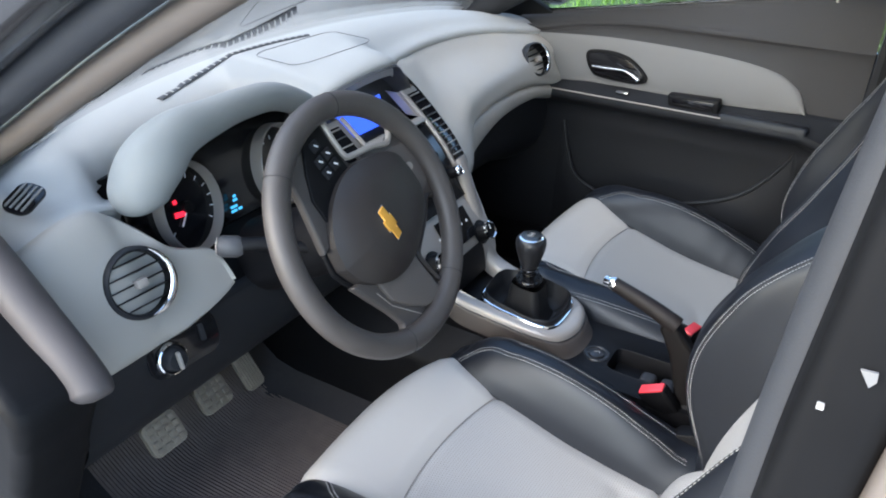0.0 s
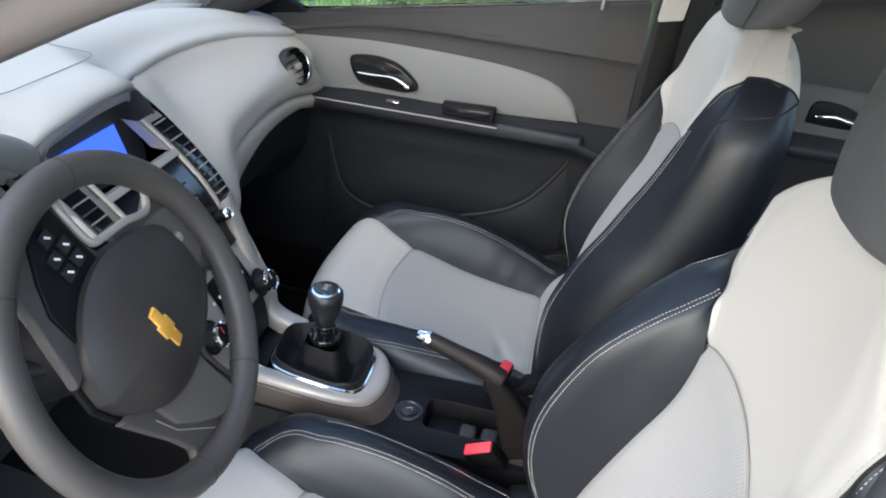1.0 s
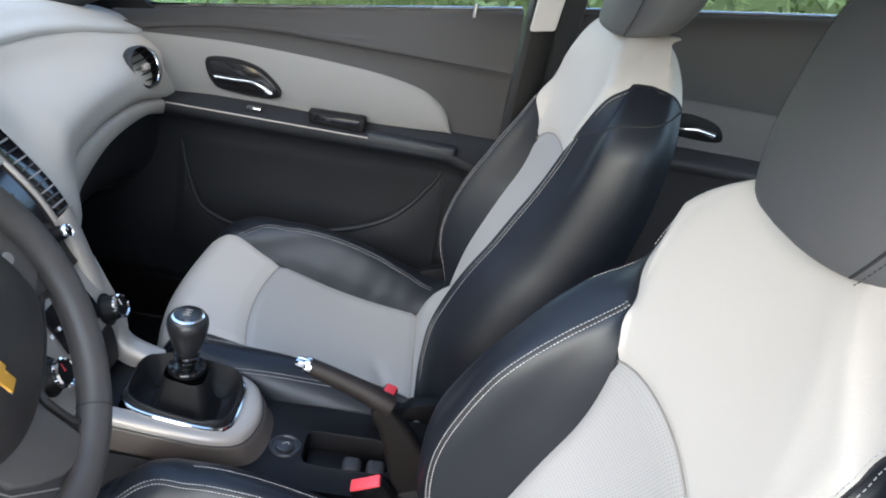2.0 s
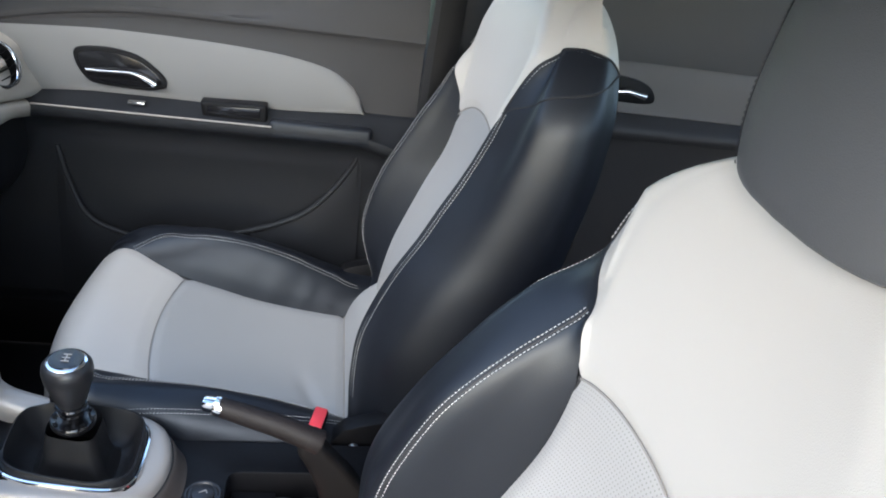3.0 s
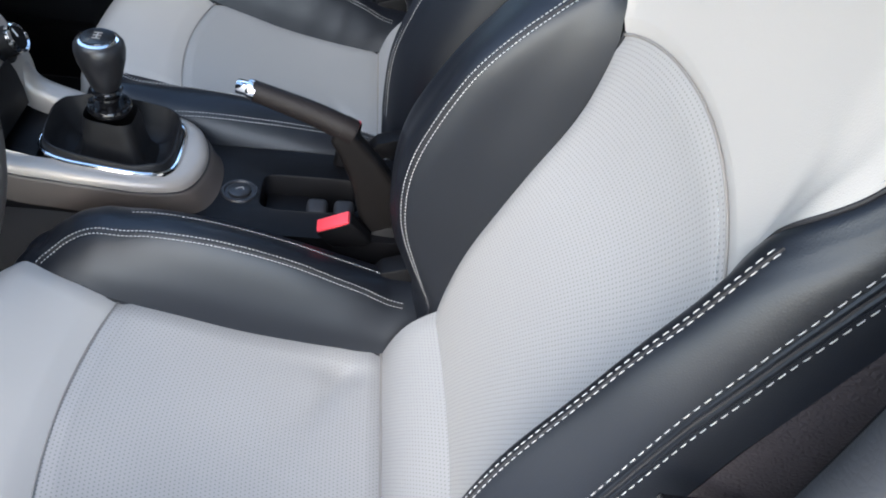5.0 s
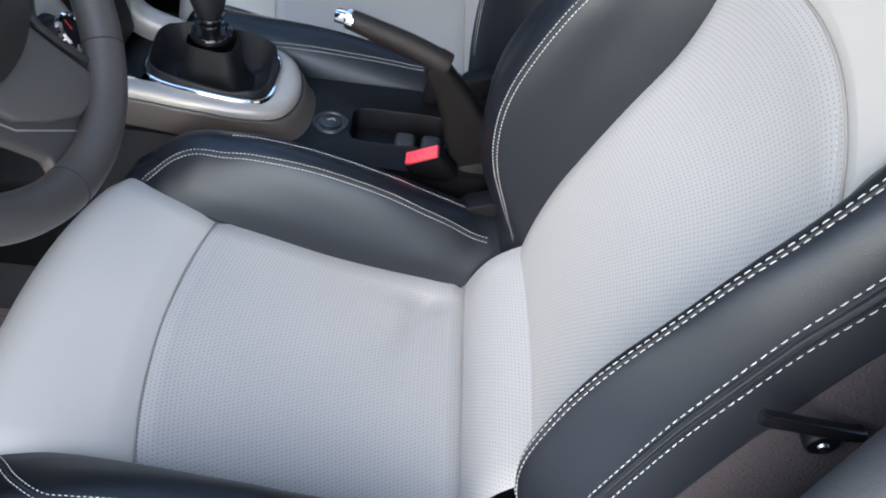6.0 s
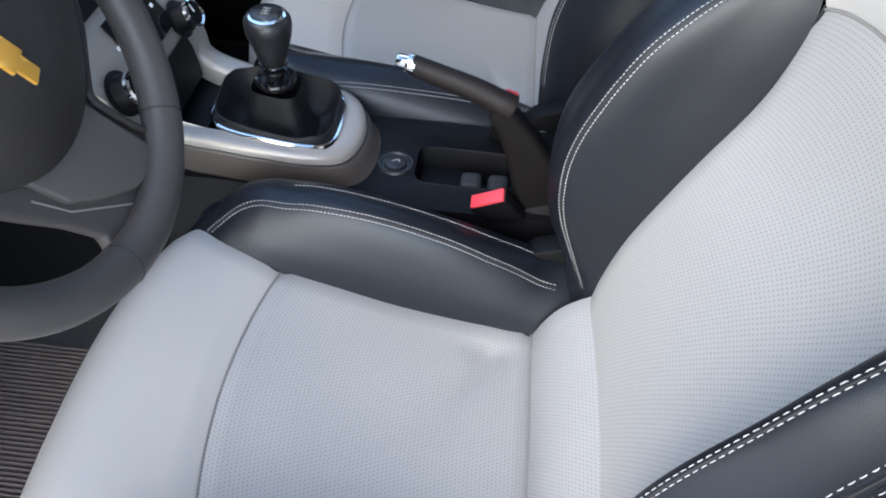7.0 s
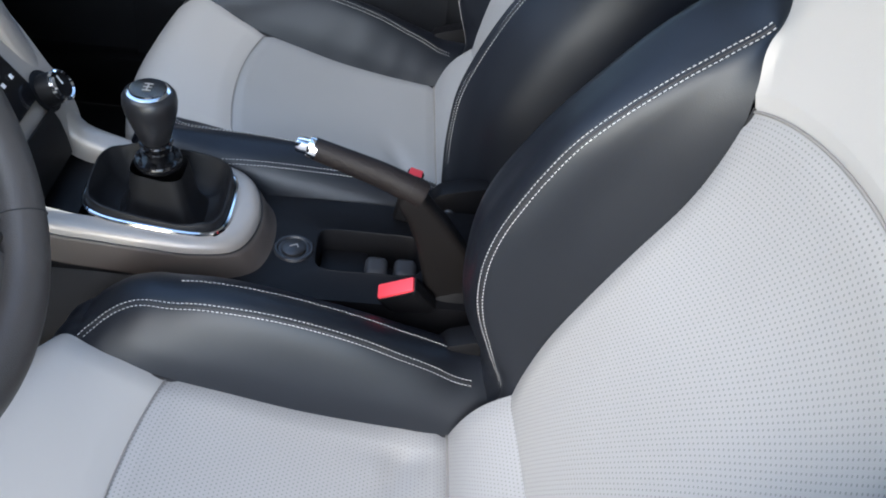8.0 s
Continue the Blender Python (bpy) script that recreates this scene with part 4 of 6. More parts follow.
# ---- dashboard ----
def vent(parent, centre, normal, r, name="air_vent", slats=5):
    m = frame_of(centre, (1, 0, 0), normal)
    v = part(name, lathe([(r * 0.88, 0.004), (r * 0.94, 0.007), (r * 1.0, 0.005), (r * 1.03, 0.0), (r * 1.03, -0.014)], 40, m), DARK_PLASTIC, parent, "round air vent with a chrome crescent")
    arc = [m @ V(r * 0.955 * math.cos(t), r * 0.955 * math.sin(t), 0.0065) for t in [radians(-95 + 150 * i / 30) for i in range(31)]]
    part("chrome_crescent", tube(arc, lambda s: 0.0008 + 0.0046 * math.sin(math.pi * s) ** 0.8, 10, 0.6, across=normal), CHROME, v, "bright chrome crescent")
    part("vent_cup", lathe([(r * 0.88, 0.004), (r * 0.86, -0.03), (0, -0.032)], 32, m), BLACK_PLASTIC, v)
    for i in range(slats):
        y = r * 0.8 * (2 * (i + 0.5) / slats - 1)
        w = 2 * math.sqrt(max(0, (r * 0.86) ** 2 - y * y))
        part("slat", box(w, 0.0017, 0.011, 0.0006, m @ Matrix.Translation((0, y, -0.003)) @ pose(0, 0, 0, -18, 0, 0)), BLACK_PLASTIC, v)
    part("vent_tab", box(0.016, 0.012, 0.014, 0.003, m @ Matrix.Translation((0.0, 0, 0.004))), SILVER_TRIM, v)
    return v


def build_dash():
    dash = thing("dashboard", (0, 0.45, 0.6), "two-tone dashboard with slate top and warm grey panels", "dashboard")
    # soft top from the windscreen to the front edge
    front_y = table((-0.74, 0.40), (-0.63, 0.374), (-0.585, 0.388), (-0.555, 0.405), (-0.505, 0.47), (-0.20, 0.47), (-0.15, 0.41), (-0.11, 0.397), (0.0, 0.394), (0.10, 0.396), (0.14, 0.43), (0.18, 0.449), (0.3, 0.462), (0.4, 0.455), (0.5, 0.435), (0.6, 0.40), (0.72, 0.36))
    front_z = table((-0.74, 0.945), (-0.66, 0.970), (-0.62, 0.978), (-0.59, 0.970), (-0.56, 0.955), (-0.5, 0.935), (-0.2, 0.935), (-0.155, 0.975), (-0.12, 0.998), (0.0, 1.013), (0.09, 1.012), (0.13, 0.99), (0.18, 0.988), (0.4, 0.992), (0.55, 0.985), (0.65, 0.97), (0.74, 0.955))
    top_z = table((-0.74, 0.985), (-0.55, 1.015), (-0.3, 1.03), (0.0, 1.035), (0.3, 1.03), (0.55, 1.015), (0.74, 0.985))
    wind_y = table((-0.74, 0.56), (-0.5, 0.68), (-0.25, 0.75), (0.0, 0.78), (0.25, 0.75), (0.5, 0.68), (0.74, 0.56))
    rows = []
    for i in range(99):
        x = -0.735 + 1.47 * i / 98
        fy, fz, tz, wy = front_y(x), front_z(x), top_z(x), wind_y(x)
        dip = 0.034 * max(0.0, 1 - ((x + 0.41) / 0.29) ** 4)
        pts = [V(x, wy + 0.05, tz - 0.05), V(x, wy, tz - 0.025), V(x, fy + (wy - fy) * 0.6, tz - dip * 0.5), V(x, fy + (wy - fy) * 0.3, tz - 0.004 - dip), V(x, fy + 0.035, fz + 0.014 - dip * 0.5), V(x, fy, fz), V(x, fy + 0.01, fz - 0.03)]
        rows.append([cr(pts, k / 26) for k in range(27)])
    part("dash_top", sheet(rows), DASH_TOP, dash, "pale slate soft-grained dash top")
    # defroster grille and speaker lid
    def dash_z(x, y):
        """The height of the dash top at that place."""
        row = rows[min(98, max(0, round((x + 0.735) / 1.47 * 98)))]
        return min(row[:20], key=lambda q: abs(q.y - y)).z

    groove = [V(x, 0.617 - 0.6 * (x + 0.1) ** 2, dash_z(x, 0.617 - 0.6 * (x + 0.1) ** 2) + 0.001) for x in [-0.315 + 0.395 * i / 24 for i in range(25)]]
    grille = part("defroster_grille", tube(groove, 0.0065, 8, 0.3), COLLAR_GREY, dash, "dark slotted defroster grille")
    for i in range(1, 24):
        p = groove[i]
        part("slat", box(0.003, 0.010, 0.002, 0, Matrix.Translation(p + V(0, 0, 0.0016))), DASH_TOP, grille)
    lid = [V(0.02 + 0.12 * x, 0.53 + 0.055 * y, 0) for x, y in rounded(2, 2, 0.35, 6)]
    part("lid_line", tube([V(p.x, p.y, top_z(p.x) + 0.0005 - 0.004 * (0.56 - p.y) / 0.1) for p in lid], 0.0006, 5, close=True), COLLAR_GREY, dash)
    demist = part("side_demister", prism(rounded(0.050, 0.036, 0.013), 0.004, frame_of(V(-0.672, 0.418, 1.006), (1, 0.3, 0.25), (-0.25, -0.35, 1)), 0.001), GLOSS_BLACK, dash, "small black side window demister")
    for i in range(4):
        part("slat", box(0.042, 0.0028, 0.004, 0, frame_of(V(-0.672, 0.418, 1.0095), (1, 0.3, 0.25), (-0.25, -0.35, 1)) @ Matrix.Translation((0, -0.0105 + 0.007 * i, 0))), INSERT_GREY, demist)

    # passenger side panel
    low_z = table((0.13, 0.79), (0.18, 0.825), (0.25, 0.855), (0.4, 0.873), (0.55, 0.867), (0.68, 0.842), (0.74, 0.835))
    low_y = table((0.13, 0.255), (0.2, 0.285), (0.3, 0.30), (0.55, 0.302), (0.68, 0.29), (0.74, 0.28))
    low2 = table((0.13, 0.70), (0.2, 0.755), (0.3, 0.797), (0.42, 0.825), (0.6, 0.824), (0.7, 0.802), (0.74, 0.80))
    rows, band = [], []
    for i in range(41):
        x = 0.156 + 0.564 * i / 40
        fy, fz, ly, lz, l2 = front_y(x), front_z(x), low_y(x), low_z(x), low2(x)
        far = [V(x, fy + 0.02, fz - 0.006), V(x, fy - 0.004, fz - 0.010), V(x, fy - 0.045, fz - 0.035), V(x, ly + 0.022, (fz + lz) / 2 - 0.008), V(x, ly + 0.004, lz + 0.02), V(x, ly + 0.004, lz), V(x, ly + 0.02, lz - 0.006)]
        near = [V(x, 0.44, 0.985), V(x, 0.415, 0.970), V(x, 0.372, 0.938), V(x, 0.315, 0.885), V(x, 0.275, 0.838), V(x, 0.254, 0.79), V(x, 0.262, 0.78)]
        mixed = min(1.0, (x - 0.156) / 0.10)
        mixed = mixed * mixed * (3 - 2 * mixed)
        pts = [q.lerp(p, mixed) for p, q in zip(far, near)]
        rows.append([cr(pts, k / 24) for k in range(25)])
        pts = [V(x, ly + 0.022, lz - 0.003), V(x, ly + 0.004, lz - 0.008), V(x, ly - 0.002, (lz + l2) / 2), V(x, ly + 0.006, l2), V(x, ly + 0.045, l2 - 0.012)]
        band.append([cr(pts, k / 12) for k in range(13)])
    part("passenger_panel", sheet(rows), DASH_GREY, dash, "warm grey padded passenger panel")
    part("lower_band", sheet(band), DASH_GREY, dash)
    vent(dash, V(0.606, 0.318, 0.916), (-0.3, -1, 0.45), 0.041)
    # driver side panel, cut back round the instrument hood
    d_top = table((-0.725, 0.952), (-0.66, 0.972), (-0.62, 0.975), (-0.595, 0.958), (-0.575, 0.938), (-0.546, 0.905), (-0.518, 0.889), (-0.495, 0.881), (-0.480, 0.873), (-0.470, 0.857), (-0.464, 0.826))
    d_low = table((-0.725, 0.80), (-0.60, 0.80), (-0.523, 0.808), (-0.485, 0.815), (-0.464, 0.822))
    rows = []
    for i in range(49):
        x = -0.725 + 0.261 * i / 48
        tz, bz = d_top(x), d_low(x)
        pts = [V(x, 0.40, tz - 0.004), V(x, 0.375, tz), V(x, 0.350, tz * 0.75 + bz * 0.25), V(x, 0.330, tz * 0.5 + bz * 0.5), V(x, 0.314, tz * 0.2 + bz * 0.8), V(x, 0.309, bz), V(x, 0.325, bz - 0.006)]
        if x > -0.60:
            k = min(1.0, (x + 0.60) / 0.04)
            pts = [p.lerp(V(x, 0.302 + 0.34 * (p.z - 0.80) + 0.012 * (j == 0 or j == 6), p.z), k) for j, p in enumerate(pts)]
        rows.append([cr(pts, k / 18) for k in range(19)])
    part("driver_panel", thicken(sheet(rows), -0.004), DASH_GREY, dash, "warm grey plastic driver's panel")
    part("seam", tube([V(x, front_y(x) - 0.001, front_z(x) - 0.016) for x in [-0.725 + 0.115 * i / 16 for i in range(17)]], 0.0022, 6), SEAM_DARK, dash)
    vent(dash, V(-0.607, 0.322, 0.888), (-0.12, -1, 0.40), 0.047)
    # lower dark panel with the light switch
    rows = []
    for i in range(37):
        x = -0.725 + 1.45 * i / 36
        tz = 0.80 if x < 0.13 else low2(x) - 0.004
        ty = 0.312 if x < 0.13 else low_y(x) + 0.04
        pts = [V(x, ty + 0.02, tz + 0.01), V(x, ty, tz), V(x, ty + 0.005, tz - 0.07), V(x, ty + 0.03, tz - 0.14), V(x, ty + 0.10, tz - 0.20), V(x, ty + 0.25, tz - 0.24), V(x, 0.75, 0.50)]
        rows.append([cr(pts, k / 20) for k in range(21)])
    part("lower_panel", sheet(rows), DARK_PLASTIC, dash, "dark charcoal lower dash panel")
    m = frame_of(V(-0.595, 0.306, 0.768), (1, 0, 0), (-0.1, -1, 0.25))
    plate = part("light_switch_plate", prism(rounded(0.115, 0.062, 0.02), 0.006, m @ Matrix.Translation((0.025, 0.006, -0.003)), 0.002), GLOSS_BLACK, dash)
    part("light_switch", lathe([(0, 0.020), (0.013, 0.020), (0.016, 0.017), (0.0175, 0.004), (0.022, 0.002), (0.022, 0.0)], 28, m @ Matrix.Translation((0, 0, 0.003))), DARK_PLASTIC, plate, "chrome-ringed light switch")
    part("switch_ring", lathe([(0.0185, 0.003), (0.0205, 0.008), (0.0225, 0.007), (0.0235, 0.002)], 32, m @ Matrix.Translation((0, 0, 0.003))), CHROME, plate)
    part("switch_grip", box(0.005, 0.026, 0.008, 0.002, m @ Matrix.Translation((0, 0, 0.025))), SILVER_TRIM, plate)
    part("dimmer_wheel", box(0.008, 0.026, 0.006, 0.002, m @ Matrix.Translation((0.055, 0.012, 0.005))), DARK_PLASTIC, plate)
    part("end_cap", prism([(0.40, 0.95), (0.31, 0.81), (0.33, 0.72), (0.46, 0.62), (0.6, 0.62), (0.6, 0.98)], 0.012, Matrix.Translation((-0.738, 0, 0)) @ Matrix(((0, 0, 1, 0), (1, 0, 0, 0), (0, 1, 0, 0), (0, 0, 0, 1))), 0.003), TAUPE, dash, "taupe dash end cover")

    # instrument hood: a thick padded arch over both gauges
    cx = -0.335
    spine = [V(-0.540, 0.385, 0.945), V(-0.540, 0.385, 0.963), V(-0.531, 0.384, 0.985), V(-0.508, 0.382, 1.010), V(-0.465, 0.382, 1.033), V(-0.40, 0.382, 1.040), V(-0.335, 0.384, 1.042), V(-0.26, 0.390, 1.033), V(-0.185, 0.40, 1.0), V(-0.13, 0.415, 0.965), V(-0.105, 0.42, 0.950)]
    girth = table((-0.1, 0.034), (0.0, 0.034), (0.15, 0.040), (0.3, 0.043), (0.4, 0.035), (0.5, 0.027), (0.6, 0.024), (0.8, 0.022), (1.0, 0.020))
    rows, tail = [], []
    for i in range(81):
        s = (1 - math.cos(math.pi * i / 80)) / 2
        p = cr(spine, s)
        d = cr(spine, min(s + 0.02, 1)) - cr(spine, max(s - 0.02, 0))
        n = V(-d.z, 0, d.x).normalized()
        r = girth(s) * min(1.0, math.sqrt(max(0.0, 1 - max(0.0, 1 - s / 0.14) ** 2))) * min(1.0, math.sqrt(max(0.0, 1 - max(0.0, 1 - (1 - s) / 0.08) ** 2)))
        rows.append([p + V(0, 1, 0) * r * math.cos(f) + n * r * math.sin(f) for f in [radians(-40 + 360 * k / 40) for k in range(41)]])
        top = p + n * r
        x2 = cx + (top.x - cx) * (0.42 if top.x < cx else 1.0)
        pts = [top, p + V(0, 1, 0) * r * 0.7 + n * r * 0.80, V(top.x * 0.6 + x2 * 0.4, 0.455, min(top.z - 0.014, 1.035)), V(x2, 0.52, min(top.z - 0.040, 1.0)), V(x2, 0.60, 0.945)]
        f = min(1.0, s / 0.5)
        f = f * f * (3 - 2 * f)
        pts = pts[:1] + [p.lerp(q, f) for q in pts[1:]]
        tail.append([cr(pts, k / 20) for k in range(21)])
    part("instrument_hood", sheet(rows), HOOD_SHADED, dash, "rounded slate instrument hood, darkened for its shaded front")
    part("hood_back", sheet(tail), HOOD_SHADED, dash)
    part("cluster_bowl", sheet([[cr([V(x, 0.312, 0.798), V(x, 0.345, 0.828), V(x, 0.395, 0.842), V(x, 0.445, 0.86), V(x, 0.465, 0.91), V(x, 0.468, 0.935 + 0.085 * max(0.0, 1 - ((x + 0.335) / 0.235) ** 2) ** 0.9)], k / 20) for k in range(21)] for x in [-0.57 + 0.45 * i / 20 for i in range(21)]]), BLACK_PLASTIC, dash, "black bowl around the gauges")
    cl = part("gauge_panel", prism(rounded(0.40, 0.15, 0.06, 8), 0.01, frame_of(V(cx, 0.438, 0.915), (1, 0, 0), (0, -1, 0.3)), 0.003), GLOSS_BLACK, dash, "black instrument cluster with lit warning lights")
    for sg in (-1, 1):
        gx = -0.436 if sg < 0 else -0.232
        m = frame_of(V(gx, 0.420, 0.902), (1, 0, 0), (0, -1, 0.3))
        oval = m @ pose(0, 0, 0, 0, 0, -9) @ Matrix.Diagonal((0.97, 1.22, 1.0, 1.0))
        part("gauge_ring", lathe([(0.0505, -0.012), (0.0535, 0.018), (0.0550, 0.022), (0.0568, 0.020), (0.0575, -0.01)], 48, oval), SILVER_TRIM, cl, "satin silver gauge ring")
        part("gauge_face", lathe([(0, 0.002), (0.054, 0.002), (0.054, -0.002)], 40, oval), GLOSS_BLACK, cl)
        for k in range(13):
            a = radians(220 - 21.5 * k)
            part("gauge_tick", box(0.007, 0.0013, 0.0008, 0, m @ pose(0.047 * math.cos(a), 0.047 * math.sin(a), 0.0026, 0, 0, math.degrees(a))), WHITE_INK, cl)
        part("needle", box(0.040, 0.002, 0.002, 0, m @ pose(0.012 * -0.6, 0.012 * -0.7, 0.006, 0, 0, 50)), GAUGE_RED if sg > 0 else WHITE_INK, cl)
        part("needle_hub", lathe([(0, 0.010), (0.009, 0.009), (0.010, 0.003)], 20, m), BLACK_PLASTIC, cl)
    m = frame_of(V(-0.436, 0.420, 0.902), (1, 0, 0), (0, -1, 0.3))
    part("warning_light", box(0.018, 0.008, 0.001, 0, m @ pose(-0.016, -0.006, 0.004, 0, 0, -8)), GAUGE_RED, cl, "glowing red warning light")
    part("warning_light", box(0.006, 0.006, 0.001, 0, m @ Matrix.Translation((-0.018, 0.014, 0.004))), GAUGE_RED, cl)
    m = frame_of(V(-0.350, 0.410, 0.872), (1, 0, 0), (0, -1, 0.3))
    for dx, dz, w in ((-0.006, -0.006, 0.012), (0.007, -0.006, 0.008), (-0.004, 0.0005, 0.014), (0.002, 0.010, 0.009), (0.003, 0.016, 0.006)):
        part("trip_display", box(w, 0.0042, 0.001, 0, m @ Matrix.Translation((dx, dz, 0.006))), GAUGE_CYAN, cl, "cyan lit trip display bars")

    # centre stack
    path = [V(0, 0.43, 0.975), V(0, 0.385, 0.945), V(0, 0.33, 0.90), V(0, 0.29, 0.86), V(0, 0.262, 0.82), V(0, 0.242, 0.785), V(0, 0.212, 0.745), V(0, 0.188, 0.71), V(0, 0.17, 0.67), V(0, 0.165, 0.63)]

    def stack(x, t):
        p = cr(path, t)
        return V(x, p.y, p.z)

    def stack_rows(t0, cols):
        rows = []
        for i in range(31):
            t = t0 + (1 - t0) * i / 30
            hw = 0.156 - 0.030 * min(1.0, max(0.0, (t - 0.45) / 0.3))
            rows.append([stack(f * hw + c, t) + V(0, d, 0) for f, c, d in cols])
        return rows

    wide = ((-1, -0.006, 0.06), (-1, -0.004, 0.012), (-1, 0.004, 0.0), (-1, 0.016, 0.001), (0, 0, 0.002), (1, -0.016, 0.001), (1, -0.004, 0.0), (1, 0.004, 0.012), (1, 0.006, 0.06))
    st = part("stack_surround", sheet(stack_rows(0.2, wide)), SILVER_TRIM, dash, "satin silver centre stack surround")
    for sg in (-1, 1):
        rows = [[stack(sg * x, t) + V(0, d, 0) for x, d in ((0.094, 0.03), (0.095, 0.004), (0.098, 0.0), (0.125, 0.0), (0.152, 0.0), (0.158, 0.008), (0.160, 0.05))] for t in [0.10 + 0.10 * k / 8 for k in range(9)]]
        part("surround_arm", sheet(rows), SILVER_TRIM, st)

    def on_stack(x, t, lift=0.0):
        a, b = cr(path, max(t - 0.02, 0)), cr(path, min(t + 0.02, 1))
        d = (a - b).normalized()
        n = V(0, -d.z, d.y)
        if n.y > 0:
            n = -n
        return frame_of(stack(x, t) + n * lift, (1, 0, 0), n)

    # black radio face, screen and its hood
    rows = [[stack(x, t) + V(0, -0.004, 0.002) for x in (-0.094, -0.045, 0.0, 0.045, 0.094)] for t in [0.20 + 0.40 * i / 14 for i in range(15)]]
    part("radio_face", thicken(sheet(rows), 0.004), GLOSS_BLACK, st, "gloss black radio face with small buttons")
    # display set back inside a flat-topped charcoal collar
    sm = frame_of(V(0.0, 0.412, 0.922), (1, 0, 0), (0, -1, 0.4))
    collar = [(-0.150, 0.915), (-0.148, 0.962), (-0.132, 0.984), (-0.105, 0.998), (-0.05, 1.005), (0.02, 1.009), (0.075, 1.008), (0.098, 1.003), (0.118, 0.985), (0.138, 0.962), (0.146, 0.945), (0.146, 0.915)]
    line = curve([V(x, 0.39, z) for x, z in collar], 44)
    mid = V(0.0, 0.39, 0.93)
    rows = [[p + V(0, 0.055, -0.004) + (mid - p) * 0.16, p + V(0, 0.012, 0) + (mid - p) * 0.10, p + V(0, 0.001, 0) + (mid - p) * 0.07, p + V(0, -0.003, 0) + (mid - p) * 0.04, p + V(0, 0.001, 0) + (mid - p) * 0.005, p + V(0, 0.02, 0.001)] for p in line]
    part("screen_hood", sheet(rows), COLLAR_GREY, st, "charcoal flat-topped collar round the display")
    part("screen_bezel", prism(rounded(0.262, 0.13, 0.02), 0.01, sm @ Matrix.Translation((0, 0.012, -0.014)), 0.003), COLLAR_GREY, st, "charcoal display surround")
    part("screen", box(0.150, 0.056, 0.002, 0, sm @ Matrix.Translation((0.0, -0.003, 0.0005))), SCREEN_BLUE, st, "lit plain blue display")
    for sg in (-1, 1):
        well = [[stack(sg * x, t) + V(0, d, 0) for x, d in ((0.112, -0.003), (0.114, -0.0015), (0.148, -0.0015), (0.150, -0.003))] for t in [0.12 + 0.34 * k / 12 for k in range(13)]]
        side_vent = part("side_vent", sheet(well), GLOSS_BLACK, st, "upright black vent beside the radio")
        for k in range(13):
            t = 0.132 + 0.32 * k / 12
            part("vent_slat", box(0.034, 0.0024, 0.006, 0.0006, on_stack(sg * 0.131, t, 0.0012)), COLLAR_GREY if k % 2 else SILVER_TRIM, side_vent)
        edge_line = [stack(sg * 0.0965, t) + V(0, -0.006, 0.003) for t in [0.10 + 0.38 * k / 12 for k in range(13)]]
        part("vent_bar", tube(edge_line, 0.0042, 8), SILVER_TRIM, st, "satin silver strip beside the vent")
    part("trim_bar", box(0.19, 0.013, 0.008, 0.003, on_stack(0, 0.215, 0.006)), SILVER_TRIM, st, "satin silver bar under the display")
    part("disc_slot", box(0.12, 0.003, 0.003, 0, on_stack(0, 0.30, 0.006)), BLACK_PLASTIC, st)
    for row, t in enumerate((0.36, 0.42, 0.48)):
        for k in range(5):
            x = -0.052 + 0.026 * k
            part("button", box(0.022, 0.010, 0.005, 0.0015, on_stack(x, t, 0.0065)), BLACK_PLASTIC, st)
            part("button_mark", box(0.007, 0.0016, 0.0008, 0, on_stack(x, t, 0.0094)), WHITE_INK, st)
    for x, t, r in ((0.080, 0.47, 0.012), (-0.080, 0.47, 0.012), (0.081, 0.800, 0.0215), (-0.094, 0.785, 0.0235)):
        m = on_stack(x, t, 0.004)
        k = part("rotary_knob", lathe([(0, 0.022), (r * 0.72, 0.022), (r * 0.82, 0.019), (r * 0.9, 0.0), (r * 1.15, -0.002)], 32, m), BLACK_PLASTIC, st, "black rotary knob with a chrome ring")
        part("knob_ring", lathe([(r * 0.66, 0.0225), (r * 0.74, 0.0245), (r * 0.86, 0.0225), (r * 0.88, 0.018)], 36, m), CHROME, k)
        part("knob_mark", box(0.0016, r * 0.5, 0.001, 0, m @ Matrix.Translation((0, r * 0.3, 0.0225))), RED if x < 0 and t > 0.5 else WHITE_INK, k)
    for k in range(6):
        part("button_mark", box(0.005, 0.005, 0.001, 0, on_stack(-0.05 + 0.02 * k, 0.70, 0.005)), WHITE_INK, st)
    rows = [[stack(x, t) + V(0, -0.005, 0.002) for x in (-0.058, 0.0, 0.04, 0.066)] for t in (0.835, 0.88, 0.94, 1.0)]
    part("storage_face", thicken(sheet(rows), 0.003), BLACK_PLASTIC, st, "black storage recess below the climate panel")
    # dark climate face between the knobs, and the storage recess below
    rows = [[stack(x, t) + V(0, -0.003, 0.001) for x in (-0.040, 0.01, 0.066)] for t in (0.63, 0.68, 0.74, 0.79)]
    part("climate_face", thicken(sheet(rows), 0.003), GLOSS_BLACK, st)


build_dash()


